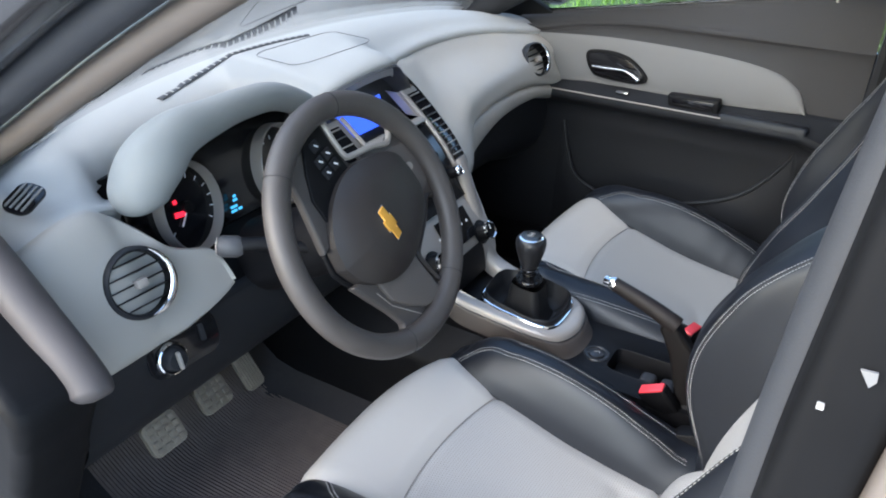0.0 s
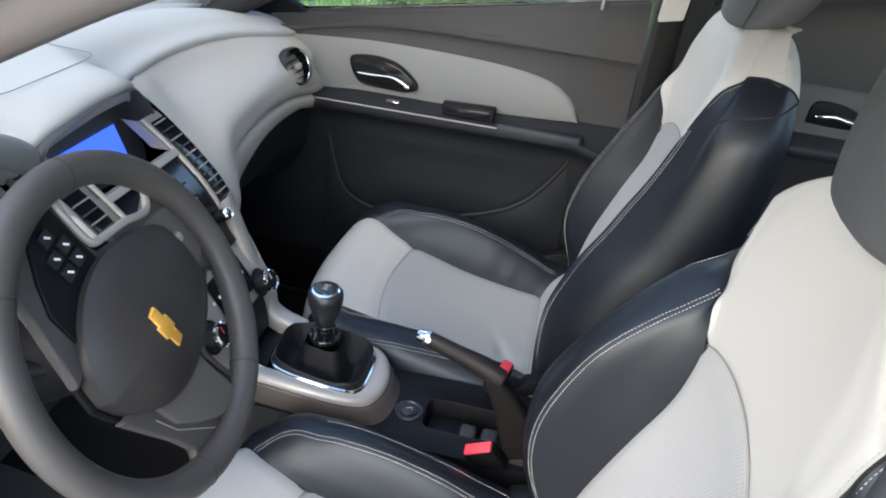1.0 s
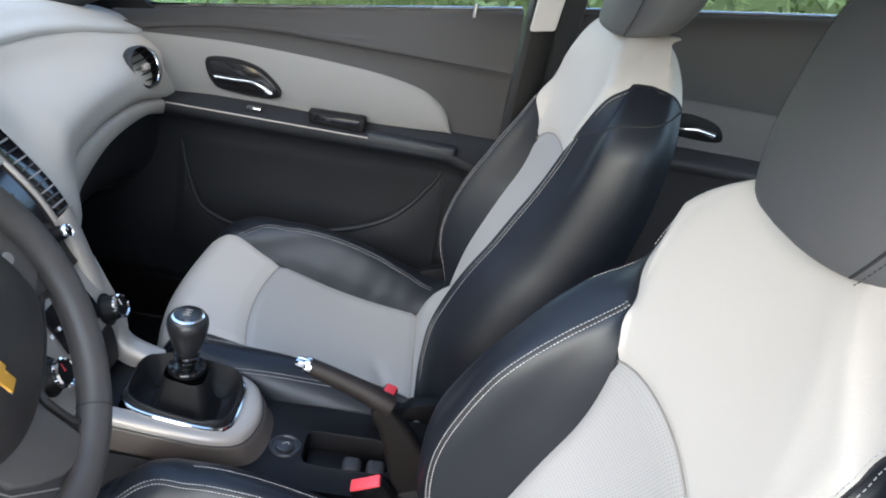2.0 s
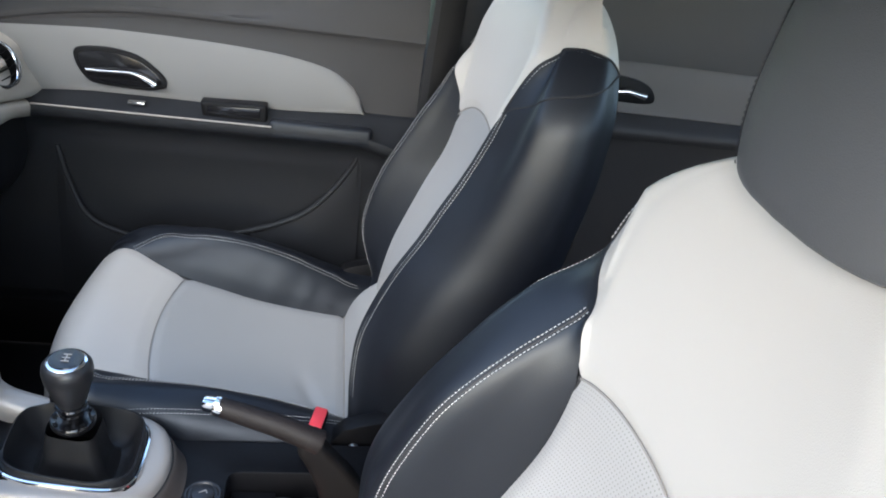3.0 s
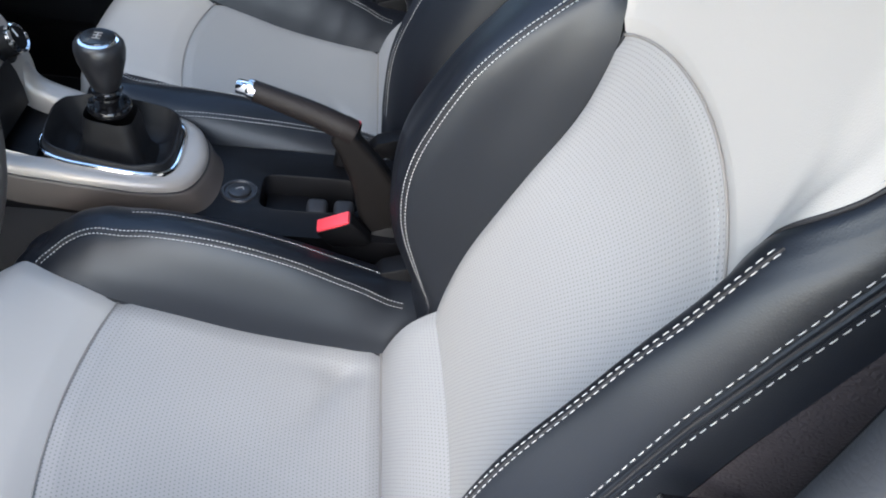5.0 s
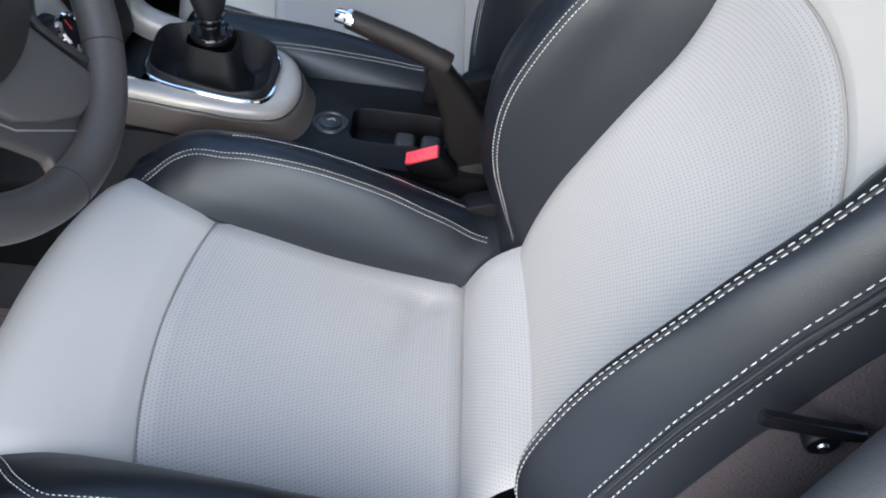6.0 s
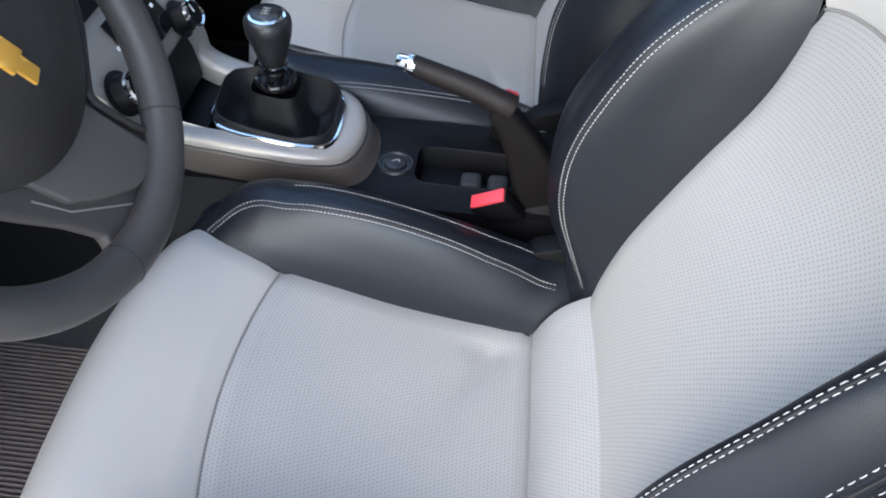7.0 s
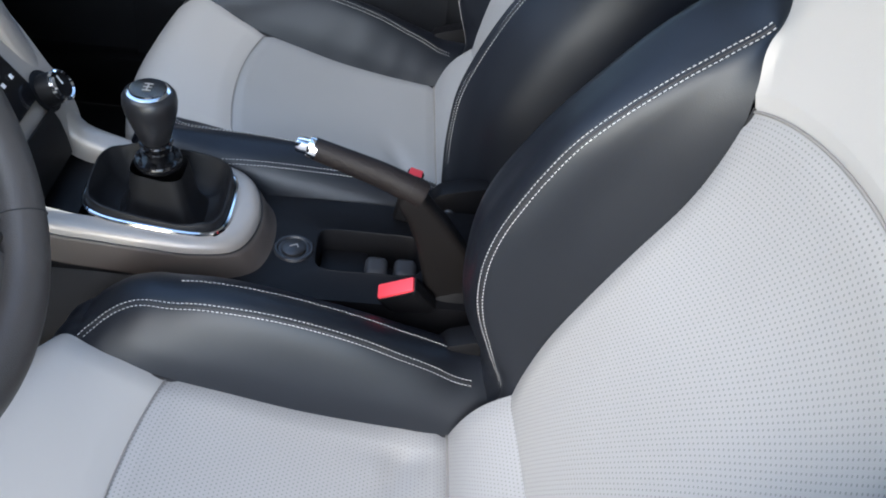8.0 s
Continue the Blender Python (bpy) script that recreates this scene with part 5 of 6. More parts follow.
# ---- centre console ----
def build_console():
    con = thing("centre_console", (0.02, 0.0, 0.3), "satin silver and charcoal centre console", "console")
    # surround of the gear lever: a raised rounded body from the stack to its round rear end
    cx, hw = 0.022, 0.083

    def outline(k, g, y_end):
        """Half-round rear end and straight sides; k from 0 to 1 round the outline."""
        w = hw * g
        pts = [V(cx - w, 0.23, 0), V(cx - w, 0.14, 0), V(cx - w, 0.05, 0), V(cx - w * 0.97, -0.005, 0), V(cx - w * 0.72, y_end + 0.016, 0), V(cx, y_end, 0), V(cx + w * 0.72, y_end + 0.016, 0), V(cx + w * 0.97, -0.005, 0), V(cx + w, 0.05, 0), V(cx + w, 0.14, 0), V(cx + w, 0.23, 0)]
        return cr(pts, k)

    ring_c = V(0.022, 0.046, 0)
    rows = []
    n = 72
    top = table((-0.07, 0.602), (0.0, 0.612), (0.1, 0.622), (0.16, 0.632), (0.23, 0.68))
    levels = [(0.86, -0.046, 0.002), (0.94, -0.056, 0.0015), (0.975, -0.0615, -0.0005), (0.995, -0.0645, -0.004), (1.005, -0.066, -0.010)]
    for g, ye, dz in levels:
        row = []
        for i in range(n + 1):
            p = outline(i / n, g, ye)
            row.append(V(p.x, p.y, top(p.y) + dz))
        rows.append(row)
    # deck inside, down to the boot opening
    deck = []
    for f in (0.0, 0.5, 1.0):
        row = []
        for i in range(n + 1):
            p = outline(i / n, 0.86, -0.046)
            q = V(ring_c.x + max(-0.058, min(0.058, p.x - ring_c.x)), max(-0.033, min(0.125, p.y)), 0)
            r = q.lerp(p, f)
            row.append(V(r.x, r.y, top(r.y) + 0.001 + 0.001 * f))
        deck.append(row)
    part("gear_surround", sheet(deck[:-1] + rows), SILVER_TRIM, con, "satin silver gear lever surround")
    lower = []
    for g, ye, z in ((1.0, -0.065, -0.0115), (1.012, -0.068, -0.0125), (1.02, -0.071, -0.016), (1.025, -0.077, -0.030), (1.03, -0.086, -0.043), (1.015, -0.098, -0.052)):
        lower.append([V(outline(i / n, g, ye).x, outline(i / n, g, ye).y, top(outline(i / n, g, ye).y) + z) for i in range(n + 1)])
    part("console_side", sheet(lower), TAUPE, con, "dark taupe console side")
    groove = [outline(i / n, 1.006, -0.0665) for i in range(n + 1)]
    part("console_groove", tube([V(q.x, q.y, top(q.y) - 0.0112) for q in groove], 0.0011, 6), SEAM_DARK, con)
    skirt = []
    for g, ye, z in ((1.010, -0.097, -0.0525), (0.985, -0.092, -0.060), (0.98, -0.088, -0.30)):
        skirt.append([V(outline(i / n, g, ye).x, outline(i / n, g, ye).y, top(outline(i / n, g, ye).y) + z) for i in range(n + 1)])
    part("console_skirt", sheet(skirt), BLACK_PLASTIC, con, "black lower side of the console")
    # broad rail that sweeps from the stack down to the gear surround
    rail = curve([V(0.110, 0.250, 0.840), V(0.109, 0.228, 0.785), V(0.107, 0.200, 0.716), V(0.104, 0.176, 0.665), V(0.100, 0.156, 0.637), V(0.092, 0.105, 0.624)], 24)
    rows = []
    for i, p in enumerate(rail):
        s = i / 24
        w = 0.017 + 0.003 * s
        rows.append([p + V(-w, 0.012, -0.020), p + V(-w, 0.002, -0.004), p + V(-w * 0.6, -0.004, 0.003), p + V(w * 0.4, -0.004, 0.004), p + V(w, 0.003, 0.0), p + V(w + 0.002, 0.016, -0.022)])
    part("side_rail", sheet([[cr(r, k / 10) for k in range(11)] for r in rows]), SILVER_TRIM, con, "broad satin silver rail")
    part("tray_recess", box(0.150, 0.075, 0.02, 0.005, Matrix.Translation((0.020, 0.168, 0.600))), BLACK_PLASTIC, con, "black storage recess")
    part("tunnel_cover", box(0.165, 0.60, 0.32, 0.02, Matrix.Translation((0.030, 0.46, 0.43))), BLACK_PLASTIC, con, "black cover over the tunnel")
    side = prism([(-0.050, 0.575), (-0.112, 0.50), (-0.122, 0.285), (-0.05, 0.285)][::-1], 0.80, Matrix.Translation((0, 0.80, 0)) @ Matrix(((1, 0, 0, 0), (0, 0, -1, 0), (0, 1, 0, 0), (0, 0, 0, 1))), 0.012, 3)
    part("tunnel_side", side, BLACK_PLASTIC, con, "black carpeted side of the tunnel")
    # chrome frame and boot
    def ringpt(t, w, l, z):
        c, s = math.cos(t), math.sin(t)
        x = w * math.copysign(abs(c) ** 0.5, c)
        y = l * math.copysign(abs(s) ** 0.5, s)
        return V(ring_c.x + x * (1 - 0.06 * y / l), ring_c.y + y, top(ring_c.y + y) + z)

    ts = [2 * math.pi * i / 72 for i in range(72)]
    part("chrome_frame", tube([ringpt(t, 0.063, 0.080, 0.003) for t in ts], 0.0030, 8, close=True), CHROME, con, "bright chrome gear boot frame")
    rows = []
    for w, l, z, pl in ((0.0600, 0.0770, 0.000, 0), (0.0606, 0.0776, 0.006, 0.0006), (0.0602, 0.0772, 0.014, 0.0012), (0.0590, 0.0760, 0.0185, 0.0016), (0.0572, 0.0742, 0.0190, 0.0018), (0.0552, 0.0718, 0.014, 0.002), (0.0515, 0.0670, -0.001, 0.002), (0.0450, 0.0580, -0.014, 0.002), (0.0370, 0.0480, -0.018, 0.002), (0.0325, 0.0400, -0.010, 0.0015), (0.0308, 0.0350, 0.004, 0.001), (0.0300, 0.0320, 0.026, 0.0005), (0.0280, 0.0290, 0.043, 0.0003)):
        row = []
        for i, t in enumerate(ts):
            p = ringpt(t, w, l, z)
            k = pl * (math.sin(5 * t + 1.0) + 0.5 * math.sin(9 * t))
            row.append(p + V(0, 0, k + max(0.0, z) * 0.35 * (p.x - ring_c.x) / 0.06 * (w > 0.05)))
        rows.append(row)
    part("gear_boot", sheet(rows, close=True), BOOT_LEATHER, con, "folded black leather gear boot")
    # low rear part: deck with tray and socket
    deck_z = 0.563
    x0, x1, y0, y1 = -0.076, 0.106, -0.42, -0.04
    hx, hy, hw, hd = 0.011, -0.200, 0.036, 0.064  # the tray's mouth: centre and half sizes
    angles = sorted([2 * math.pi * k / 64 for k in range(64)] + [math.atan2(y - hy, x - hx) % (2 * math.pi) for x in (x0, x1) for y in (y0, y1)])

    def mouth(t, grow):
        c, s_ = math.cos(t), math.sin(t)
        r = (abs(c / (hw + grow)) ** 7 + abs(s_ / (hd + grow)) ** 7) ** (-1 / 7)
        return hx + r * c, hy + r * s_

    def border(t):
        c, s_ = math.cos(t), math.sin(t)
        r = min(((x1 if c > 0 else x0) - hx) / c if abs(c) > 1e-9 else 9, ((y1 if s_ > 0 else y0) - hy) / s_ if abs(s_) > 1e-9 else 9)
        return hx + r * c, hy + r * s_

    rows = [[V(*border(t), z) for t in angles] for z in (deck_z - 0.27, deck_z)]
    rows += [[V(*mouth(t, g), z) for t in angles] for g, z in ((0.004, deck_z), (0.0025, deck_z + 0.0012), (0.001, deck_z + 0.0010), (0.0, deck_z - 0.001), (-0.003, deck_z - 0.055))]
    rows.append([V(hx, hy, deck_z - 0.055)] * len(angles))
    bm = sheet(rows, close=True)
    bmesh.ops.remove_doubles(bm, verts=bm.verts, dist=1e-5)
    rear = part("rear_deck", bm, BLACK_PLASTIC, con, "charcoal console deck with an open tray")
    for y in (-0.2105, -0.2465):
        part("coin_cup", box(0.034, 0.029, 0.050, 0.0105, Matrix.Translation((-0.0062, y, deck_z - 0.0265)), 4), CUP_GREY, rear, "rounded charcoal divider in the tray")
    part("tray_ledge", box(0.050, 0.058, 0.004, 0.0015, Matrix.Translation((0.016, -0.170, deck_z - 0.030))), BLACK_PLASTIC, rear)
    m = Matrix.Translation((0.006, -0.108, deck_z))
    soc = part("power_socket", lathe([(0, 0.0050), (0.0125, 0.0050), (0.0150, 0.0035), (0.0156, 0.0006), (0.0185, 0.0006), (0.0205, 0.0026), (0.0228, 0.0026), (0.0245, 0.0)], 32, m), KNOB_SATIN, con, "black capped power socket")
    part("socket_mark", box(0.0095, 0.0016, 0.0006, 0, m @ pose(0.001, 0.0005, 0.0054, 0, 0, -60)), SILVER_TRIM, soc)
    part("socket_mark", box(0.0055, 0.0015, 0.0006, 0, m @ pose(0.0005, -0.0048, 0.0054, 0, 0, 20)), SILVER_TRIM, soc)

    # gear lever
    gear = thing("gear_lever", (0.02, 0.046, 0.62), "black gear knob with a chrome-rimmed shift-pattern cap", "gear lever")
    axis = (V(0.017, 0.046, 0.76) - V(0.022, 0.046, 0.63)).normalized()
    m = frame_of(V(0.0222, 0.046, 0.632), (1, 0, 0), axis)
    part("knob", lathe([(0.0130, 0.060), (0.0165, 0.066), (0.0190, 0.074), (0.0232, 0.088), (0.0270, 0.102), (0.0285, 0.113), (0.0276, 0.121), (0.0240, 0.1265), (0.0190, 0.128)], 40, m), KNOB_SATIN, gear, "satin charcoal pear-shaped knob")
    cap = part("knob_cap", lathe([(0, 0.1300), (0.014, 0.1295), (0.0205, 0.1285), (0.0235, 0.1262)], 36, m), CHROME, gear, "chrome-rimmed dark cap with a pale shift pattern")
    part("cap_face", lathe([(0, 0.1310), (0.0185, 0.1304), (0.0195, 0.1288)], 32, m), GLOSS_BLACK, cap)
    for x in (-0.006, 0.0, 0.006):
        part("shift_mark", box(0.0012, 0.009, 0.0006, 0, m @ Matrix.Translation((x, 0, 0.1315))), SILVER_TRIM, cap)
    part("shift_mark", box(0.013, 0.0012, 0.0006, 0, m @ Matrix.Translation((0, 0, 0.1316))), SILVER_TRIM, cap)
    part("collar", lathe([(0.0130, 0.065), (0.0172, 0.0635), (0.0180, 0.0605), (0.0170, 0.0580), (0.0125, 0.0565), (0.0125, 0.0535), (0.0152, 0.0525), (0.0158, 0.0505), (0.0125, 0.0485), (0.0120, 0.036)], 32, m), GLOSS_BLACK, gear, "ribbed gloss black collar")
    part("collar_ring", lathe([(0.0176, 0.0625), (0.0186, 0.0610), (0.0176, 0.0595)], 28, m), GLOSS_BLACK, gear)
    part("boot_clamp", lathe([(0.0110, 0.0385), (0.0175, 0.0385), (0.0195, 0.0405), (0.0245, 0.0405), (0.0262, 0.0385), (0.0262, 0.0335), (0.0250, 0.0310)], 32, m), GLOSS_BLACK, gear, "glossy ring that clamps the boot")
    for k in range(8):
        part("clamp_lug", box(0.004, 0.006, 0.0035, 0.001, m @ pose(0.0218 * math.cos(0.785 * k), 0.0218 * math.sin(0.785 * k), 0.0410, 0, 0, 45 * k)), BLACK_PLASTIC, gear)

    # handbrake
    hb = thing("handbrake", (-0.045, -0.28, 0.55), "dark taupe handbrake lever with chrome button", "handbrake")
    line = curve([V(-0.032, -0.132, 0.742), V(-0.037, -0.165, 0.734), V(-0.043, -0.205, 0.724), V(-0.049, -0.243, 0.711)], 16)
    part("grip", tube(line, lambda s: 0.0108 + 0.0028 * s, 18, 1.15), GRIP, hb, "perforated dark taupe grip")
    # flat lever arm that widens towards the floor
    poly = [(-0.236, 0.728), (-0.257, 0.702), (-0.285, 0.670), (-0.315, 0.630), (-0.340, 0.590), (-0.352, 0.540), (-0.270, 0.530), (-0.264, 0.588), (-0.250, 0.641), (-0.236, 0.675), (-0.222, 0.697)]
    part("arm", prism(poly, 0.028, Matrix.Translation((-0.060, 0, 0)) @ Matrix(((0, 0, 1, 0), (1, 0, 0, 0), (0, 1, 0, 0), (0, 0, 0, 1))), 0.010, 4), LEVER_BROWN, hb, "flat dark brown lever arm")
    part("collar", tube([line[-2], line[-1], line[-1] + V(0, -0.006, -0.003)], 0.0140, 18, 1.15), GRIP, hb)
    d = (line[0] - line[2]).normalized()
    part("button_sleeve", lathe([(0.0114, -0.004), (0.0118, 0.003), (0.0108, 0.006), (0.009, 0.006)], 24, frame_of(line[0], (1, 0, 0), d)), CHROME, hb)
    part("button", box(0.0150, 0.0140, 0.026, 0.004, frame_of(line[0], (1, 0, 0), d) @ Matrix.Translation((0, 0, 0.006)) @ pose(0, 0, 0, -10, 0, 0), 2), CHROME, hb, "bright chrome push button")
    part("brake_boot", lathe([(0.045, -0.02), (0.042, 0.0), (0.032, 0.012), (0.026, 0.03)], 28, Matrix.Translation((-0.045, -0.31, 0.56)) @ Matrix.Diagonal((0.5, 1.35, 0.9, 1))), BLACK_PLASTIC, hb)


build_console()


# ---- pedals ----
def pedal(x, y, z, w, h, label, ribs=False):
    p = thing("pedal", (x, y, z), label, "pedal", "pedals")
    m = frame_of(V(x, y, z), (1, 0, 0), (0, -0.8, 0.6))
    pad = part("pad", prism(rounded(w, h, 0.012), 0.012, m, 0.003), PEDAL_RUBBER, p, "worn dusty rubber pad")
    if ribs:
        for k in range(6):
            part("rib", box(0.0035, h * 0.85, 0.004, 0.001, m @ Matrix.Translation((-w * 0.36 + w * 0.145 * k, 0, 0.0135))), PEDAL_RUBBER, pad)
    else:
        for i in range(4):
            for j in range(4):
                part("stud", box(w * 0.15, h * 0.14, 0.004, 0.0012, m @ Matrix.Translation((w * (-0.33 + 0.22 * i), h * (-0.33 + 0.22 * j), 0.0135))), PEDAL_RUBBER, pad)
    part("arm", tube(curve([m @ V(0, 0.01, -0.002), m @ V(0, 0.10, -0.03), V(x, y + 0.06, z + 0.26)], 8), 0.008, 8), BLACK_PLASTIC, p)


pedal(-0.505, 0.486, 0.475, 0.072, 0.062, "worn rubber clutch pedal with studs")
pedal(-0.343, 0.542, 0.425, 0.072, 0.062, "worn rubber brake pedal with studs")
pedal(-0.235, 0.56, 0.415, 0.045, 0.10, "narrow ribbed accelerator pedal", True)


# ---- passenger door ----
def yz(x):
    """A pose that lays an outline's x and y along the car's y and z, at that x, raised towards +x."""
    return Matrix.Translation((x, 0, 0)) @ Matrix(((0, 0, 1, 0), (1, 0, 0, 0), (0, 1, 0, 0), (0, 0, 0, 1)))


SILL = table((-1.2, 1.255), (-1.06, 1.237), (-0.75, 1.19), (-0.38, 1.129), (0.0, 1.062), (0.37, 1.0), (0.6, 0.965))


def build_front_door():
    door = tagged(thing("door_1", (0.74, 0.0, 0.35), "closed front passenger door with grey insert", "car door", "passenger side doors"), kind="structure")
    # inner skin from sill to bottom, as a loft along y
    ins_top = table((-0.302, 0.863), (-0.29, 0.893), (-0.273, 0.916), (-0.224, 0.944), (-0.1, 0.963), (0.147, 0.970), (0.30, 0.962), (0.42, 0.952))
    ins_bot = table((-0.302, 0.861), (-0.114, 0.854), (0.2, 0.854), (0.3, 0.847), (0.42, 0.842))
    up, low, insert, arm = [], [], [], []
    for i in range(61):
        y = -0.405 + 0.835 * i / 60
        zt = ins_top(y) if y > -0.302 else 0.862
        zb = ins_bot(y) if y > -0.302 else 0.862
        s = SILL(y)
        cz = max(1.006 - 0.046 * (y - 0.03) ** 2 / 0.12, zt + 0.008) if y > 0.03 else 1.006 - 0.002 * y
        pts = [V(0.775, y, s), V(0.752, y, s - 0.001), V(0.738, y, s - 0.012), V(0.724, y, s - 0.05), V(0.713, y, cz + 0.012), V(0.7115, y, cz + 0.003), V(0.7195, y, cz - 0.004), V(0.719, y, (cz + zt) / 2 - 0.002), V(0.714, y, zt - 0.002)]
        up.append([cr(pts, k / 32) for k in range(33)])
        arm_x = 0.655 if y < 0.3 else 0.655 + 0.06 * ((y - 0.3) / 0.13) ** 2
        e = 0.836 - 0.03 * max(0, (-0.30 - y) / 0.1)
        pts = [V(0.714, y, zb + 0.002), V(0.700, y, zb - 0.003), V(arm_x + 0.010, y, e + 0.003), V(arm_x, y, e - 0.004), V(arm_x + 0.006, y, e - 0.022), V(0.705, y, e - 0.05), V(0.722, y, e - 0.10), V(0.728, y, 0.65), V(0.73, y, 0.50), V(0.735, y, 0.34)]
        low.append([cr(pts, k / 30) for k in range(31)])
    for i in range(61):
        y = -0.302 + 0.722 * i / 60
        zt, zb = ins_top(y), ins_bot(y)
        pts = [V(0.716, y, zt - 0.001), V(0.709, y, zt - 0.003), V(0.703, y, zt * 0.6 + zb * 0.4), V(0.702, y, zt * 0.25 + zb * 0.75), V(0.705, y, zb + 0.002), V(0.714, y, zb)]
        insert.append([cr(pts, k / 14) for k in range(15)])
    part("upper_panel", sheet(up), DOOR_LIT, door, "charcoal upper door panel")
    part("lower_panel", sheet(low), DARK_PLASTIC, door, "dark charcoal lower door panel")
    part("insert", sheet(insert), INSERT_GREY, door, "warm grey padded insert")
    part("outer_skin", box(0.03, 0.86, 0.72, 0.004, Matrix.Translation((0.80, 0.01, 0.64))), BODY_PAINT, door)
    edge = [V(0.653, y, 0.8375 if y > -0.3 else 0.83) for y in [0.29 - 0.42 * k / 20 for k in range(21)]]
    part("armrest_trim", tube(edge, 0.0016, 6), SILVER_TRIM, door, "thin bright armrest edge")
    # pull handle recess with chrome lever
    ring = [V(0.066, 0.876, 0), V(0.10, 0.868, 0), (V(0.185, 0.872, 0)), V(0.208, 0.884, 0), V(0.222, 0.908, 0), V(0.224, 0.930, 0), V(0.205, 0.938, 0), V(0.16, 0.940, 0), V(0.118, 0.932, 0), V(0.088, 0.914, 0), V(0.066, 0.892, 0)]
    poly = [(q.x, q.y) for q in curve(ring + ring[:1], 44)[:-1]]
    rec = part("handle_recess", prism(poly, 0.012, yz(0.694), 0.004), BLACK_PLASTIC, door, "black release handle recess")
    inner = [(0.148 + (a - 0.148) * 0.88, 0.904 + (b - 0.904) * 0.82) for a, b in poly]
    part("recess_face", prism(inner, 0.004, yz(0.6915), 0.001), GLOSS_BLACK, rec)
    part("release_lever", tube(curve([V(0.690, 0.203, 0.898), V(0.684, 0.165, 0.900), V(0.682, 0.125, 0.902), V(0.684, 0.105, 0.897), V(0.687, 0.083, 0.884)], 16), lambda s: 0.0028 + 0.0052 * max(0.0, s - 0.45), 10, 1.1), CHROME, rec, "curved chrome release lever")
    # window switch and pull cup
    part("window_switch", box(0.016, 0.030, 0.005, 0.0015, Matrix.Translation((0.680, 0.115, 0.849))), CHROME, door)
    cup = [(-0.120, 0.834), (-0.003, 0.840), (0.002, 0.868), (-0.120, 0.872)]
    cup_part = part("pull_cup", prism(cup, 0.03, yz(0.668), 0.006, 3), BLACK_PLASTIC, door, "black pull cup on the armrest")
    part("cup_hollow", prism([(-0.108, 0.845), (-0.013, 0.849), (-0.011, 0.862), (-0.108, 0.865)], 0.004, yz(0.6655), 0.0015), GLOSS_BLACK, cup_part)
    part("armrest_pad", box(0.050, 0.195, 0.034, 0.010, Matrix.Translation((0.680, -0.222, 0.829)) @ pose(0, 0, 0, 0, 6, 0), 4), BLACK_LEATHER, door, "black padded armrest end")
    # map pocket with a lighter lip
    lip = curve([V(0.722, 0.275, 0.735), V(0.716, 0.255, 0.66), V(0.706, 0.215, 0.588), V(0.698, 0.112, 0.556), V(0.697, 0.03, 0.562), V(0.697, -0.047, 0.580), V(0.697, -0.15, 0.615), V(0.704, -0.223, 0.660), V(0.716, -0.287, 0.744), V(0.722, -0.305, 0.80)], 60)
    part("pocket_lip", tube(lip, 0.0055, 10), DARK_PLASTIC, door, "pocket lip that catches the light")
    rows = []
    for p in lip:
        rows.append([p, p + V(-0.004, 0, -0.02), V(p.x - 0.002, p.y * 1.02, max(0.36, p.z - 0.10)), V(0.722, p.y * 1.05, 0.34)])
    part("map_pocket", sheet(rows), DARK_PLASTIC, door, "dark moulded map pocket")
    # sill strips and lock pin
    strip = [V(0.756, y, SILL(y) + 0.004) for y in [-0.40 + 0.83 * k / 20 for k in range(21)]]
    part("window_strip", tube(strip, 0.004, 8), CHROME, door, "bright strip along the window sill")
    part("lock_pin", lathe([(0, 0.028), (0.004, 0.027), (0.005, 0.02), (0.004, 0.0)], 14, Matrix.Translation((0.74, -0.305, SILL(-0.305) - 0.012))), STEEL, door)
    pane = [[V(0.765 - 0.10 * (k / 6) ** 1.3, y, SILL(y) - 0.02 + (1.43 - SILL(y)) * k / 6) for k in range(7)] for y in [-0.385 + (0.80) * j / 8 for j in range(9)]]
    g = part("window_pane", thicken(sheet(pane), 0.004), WINDOW_GLASS, door, "clear side window")
    g.visible_shadow = False
    return door


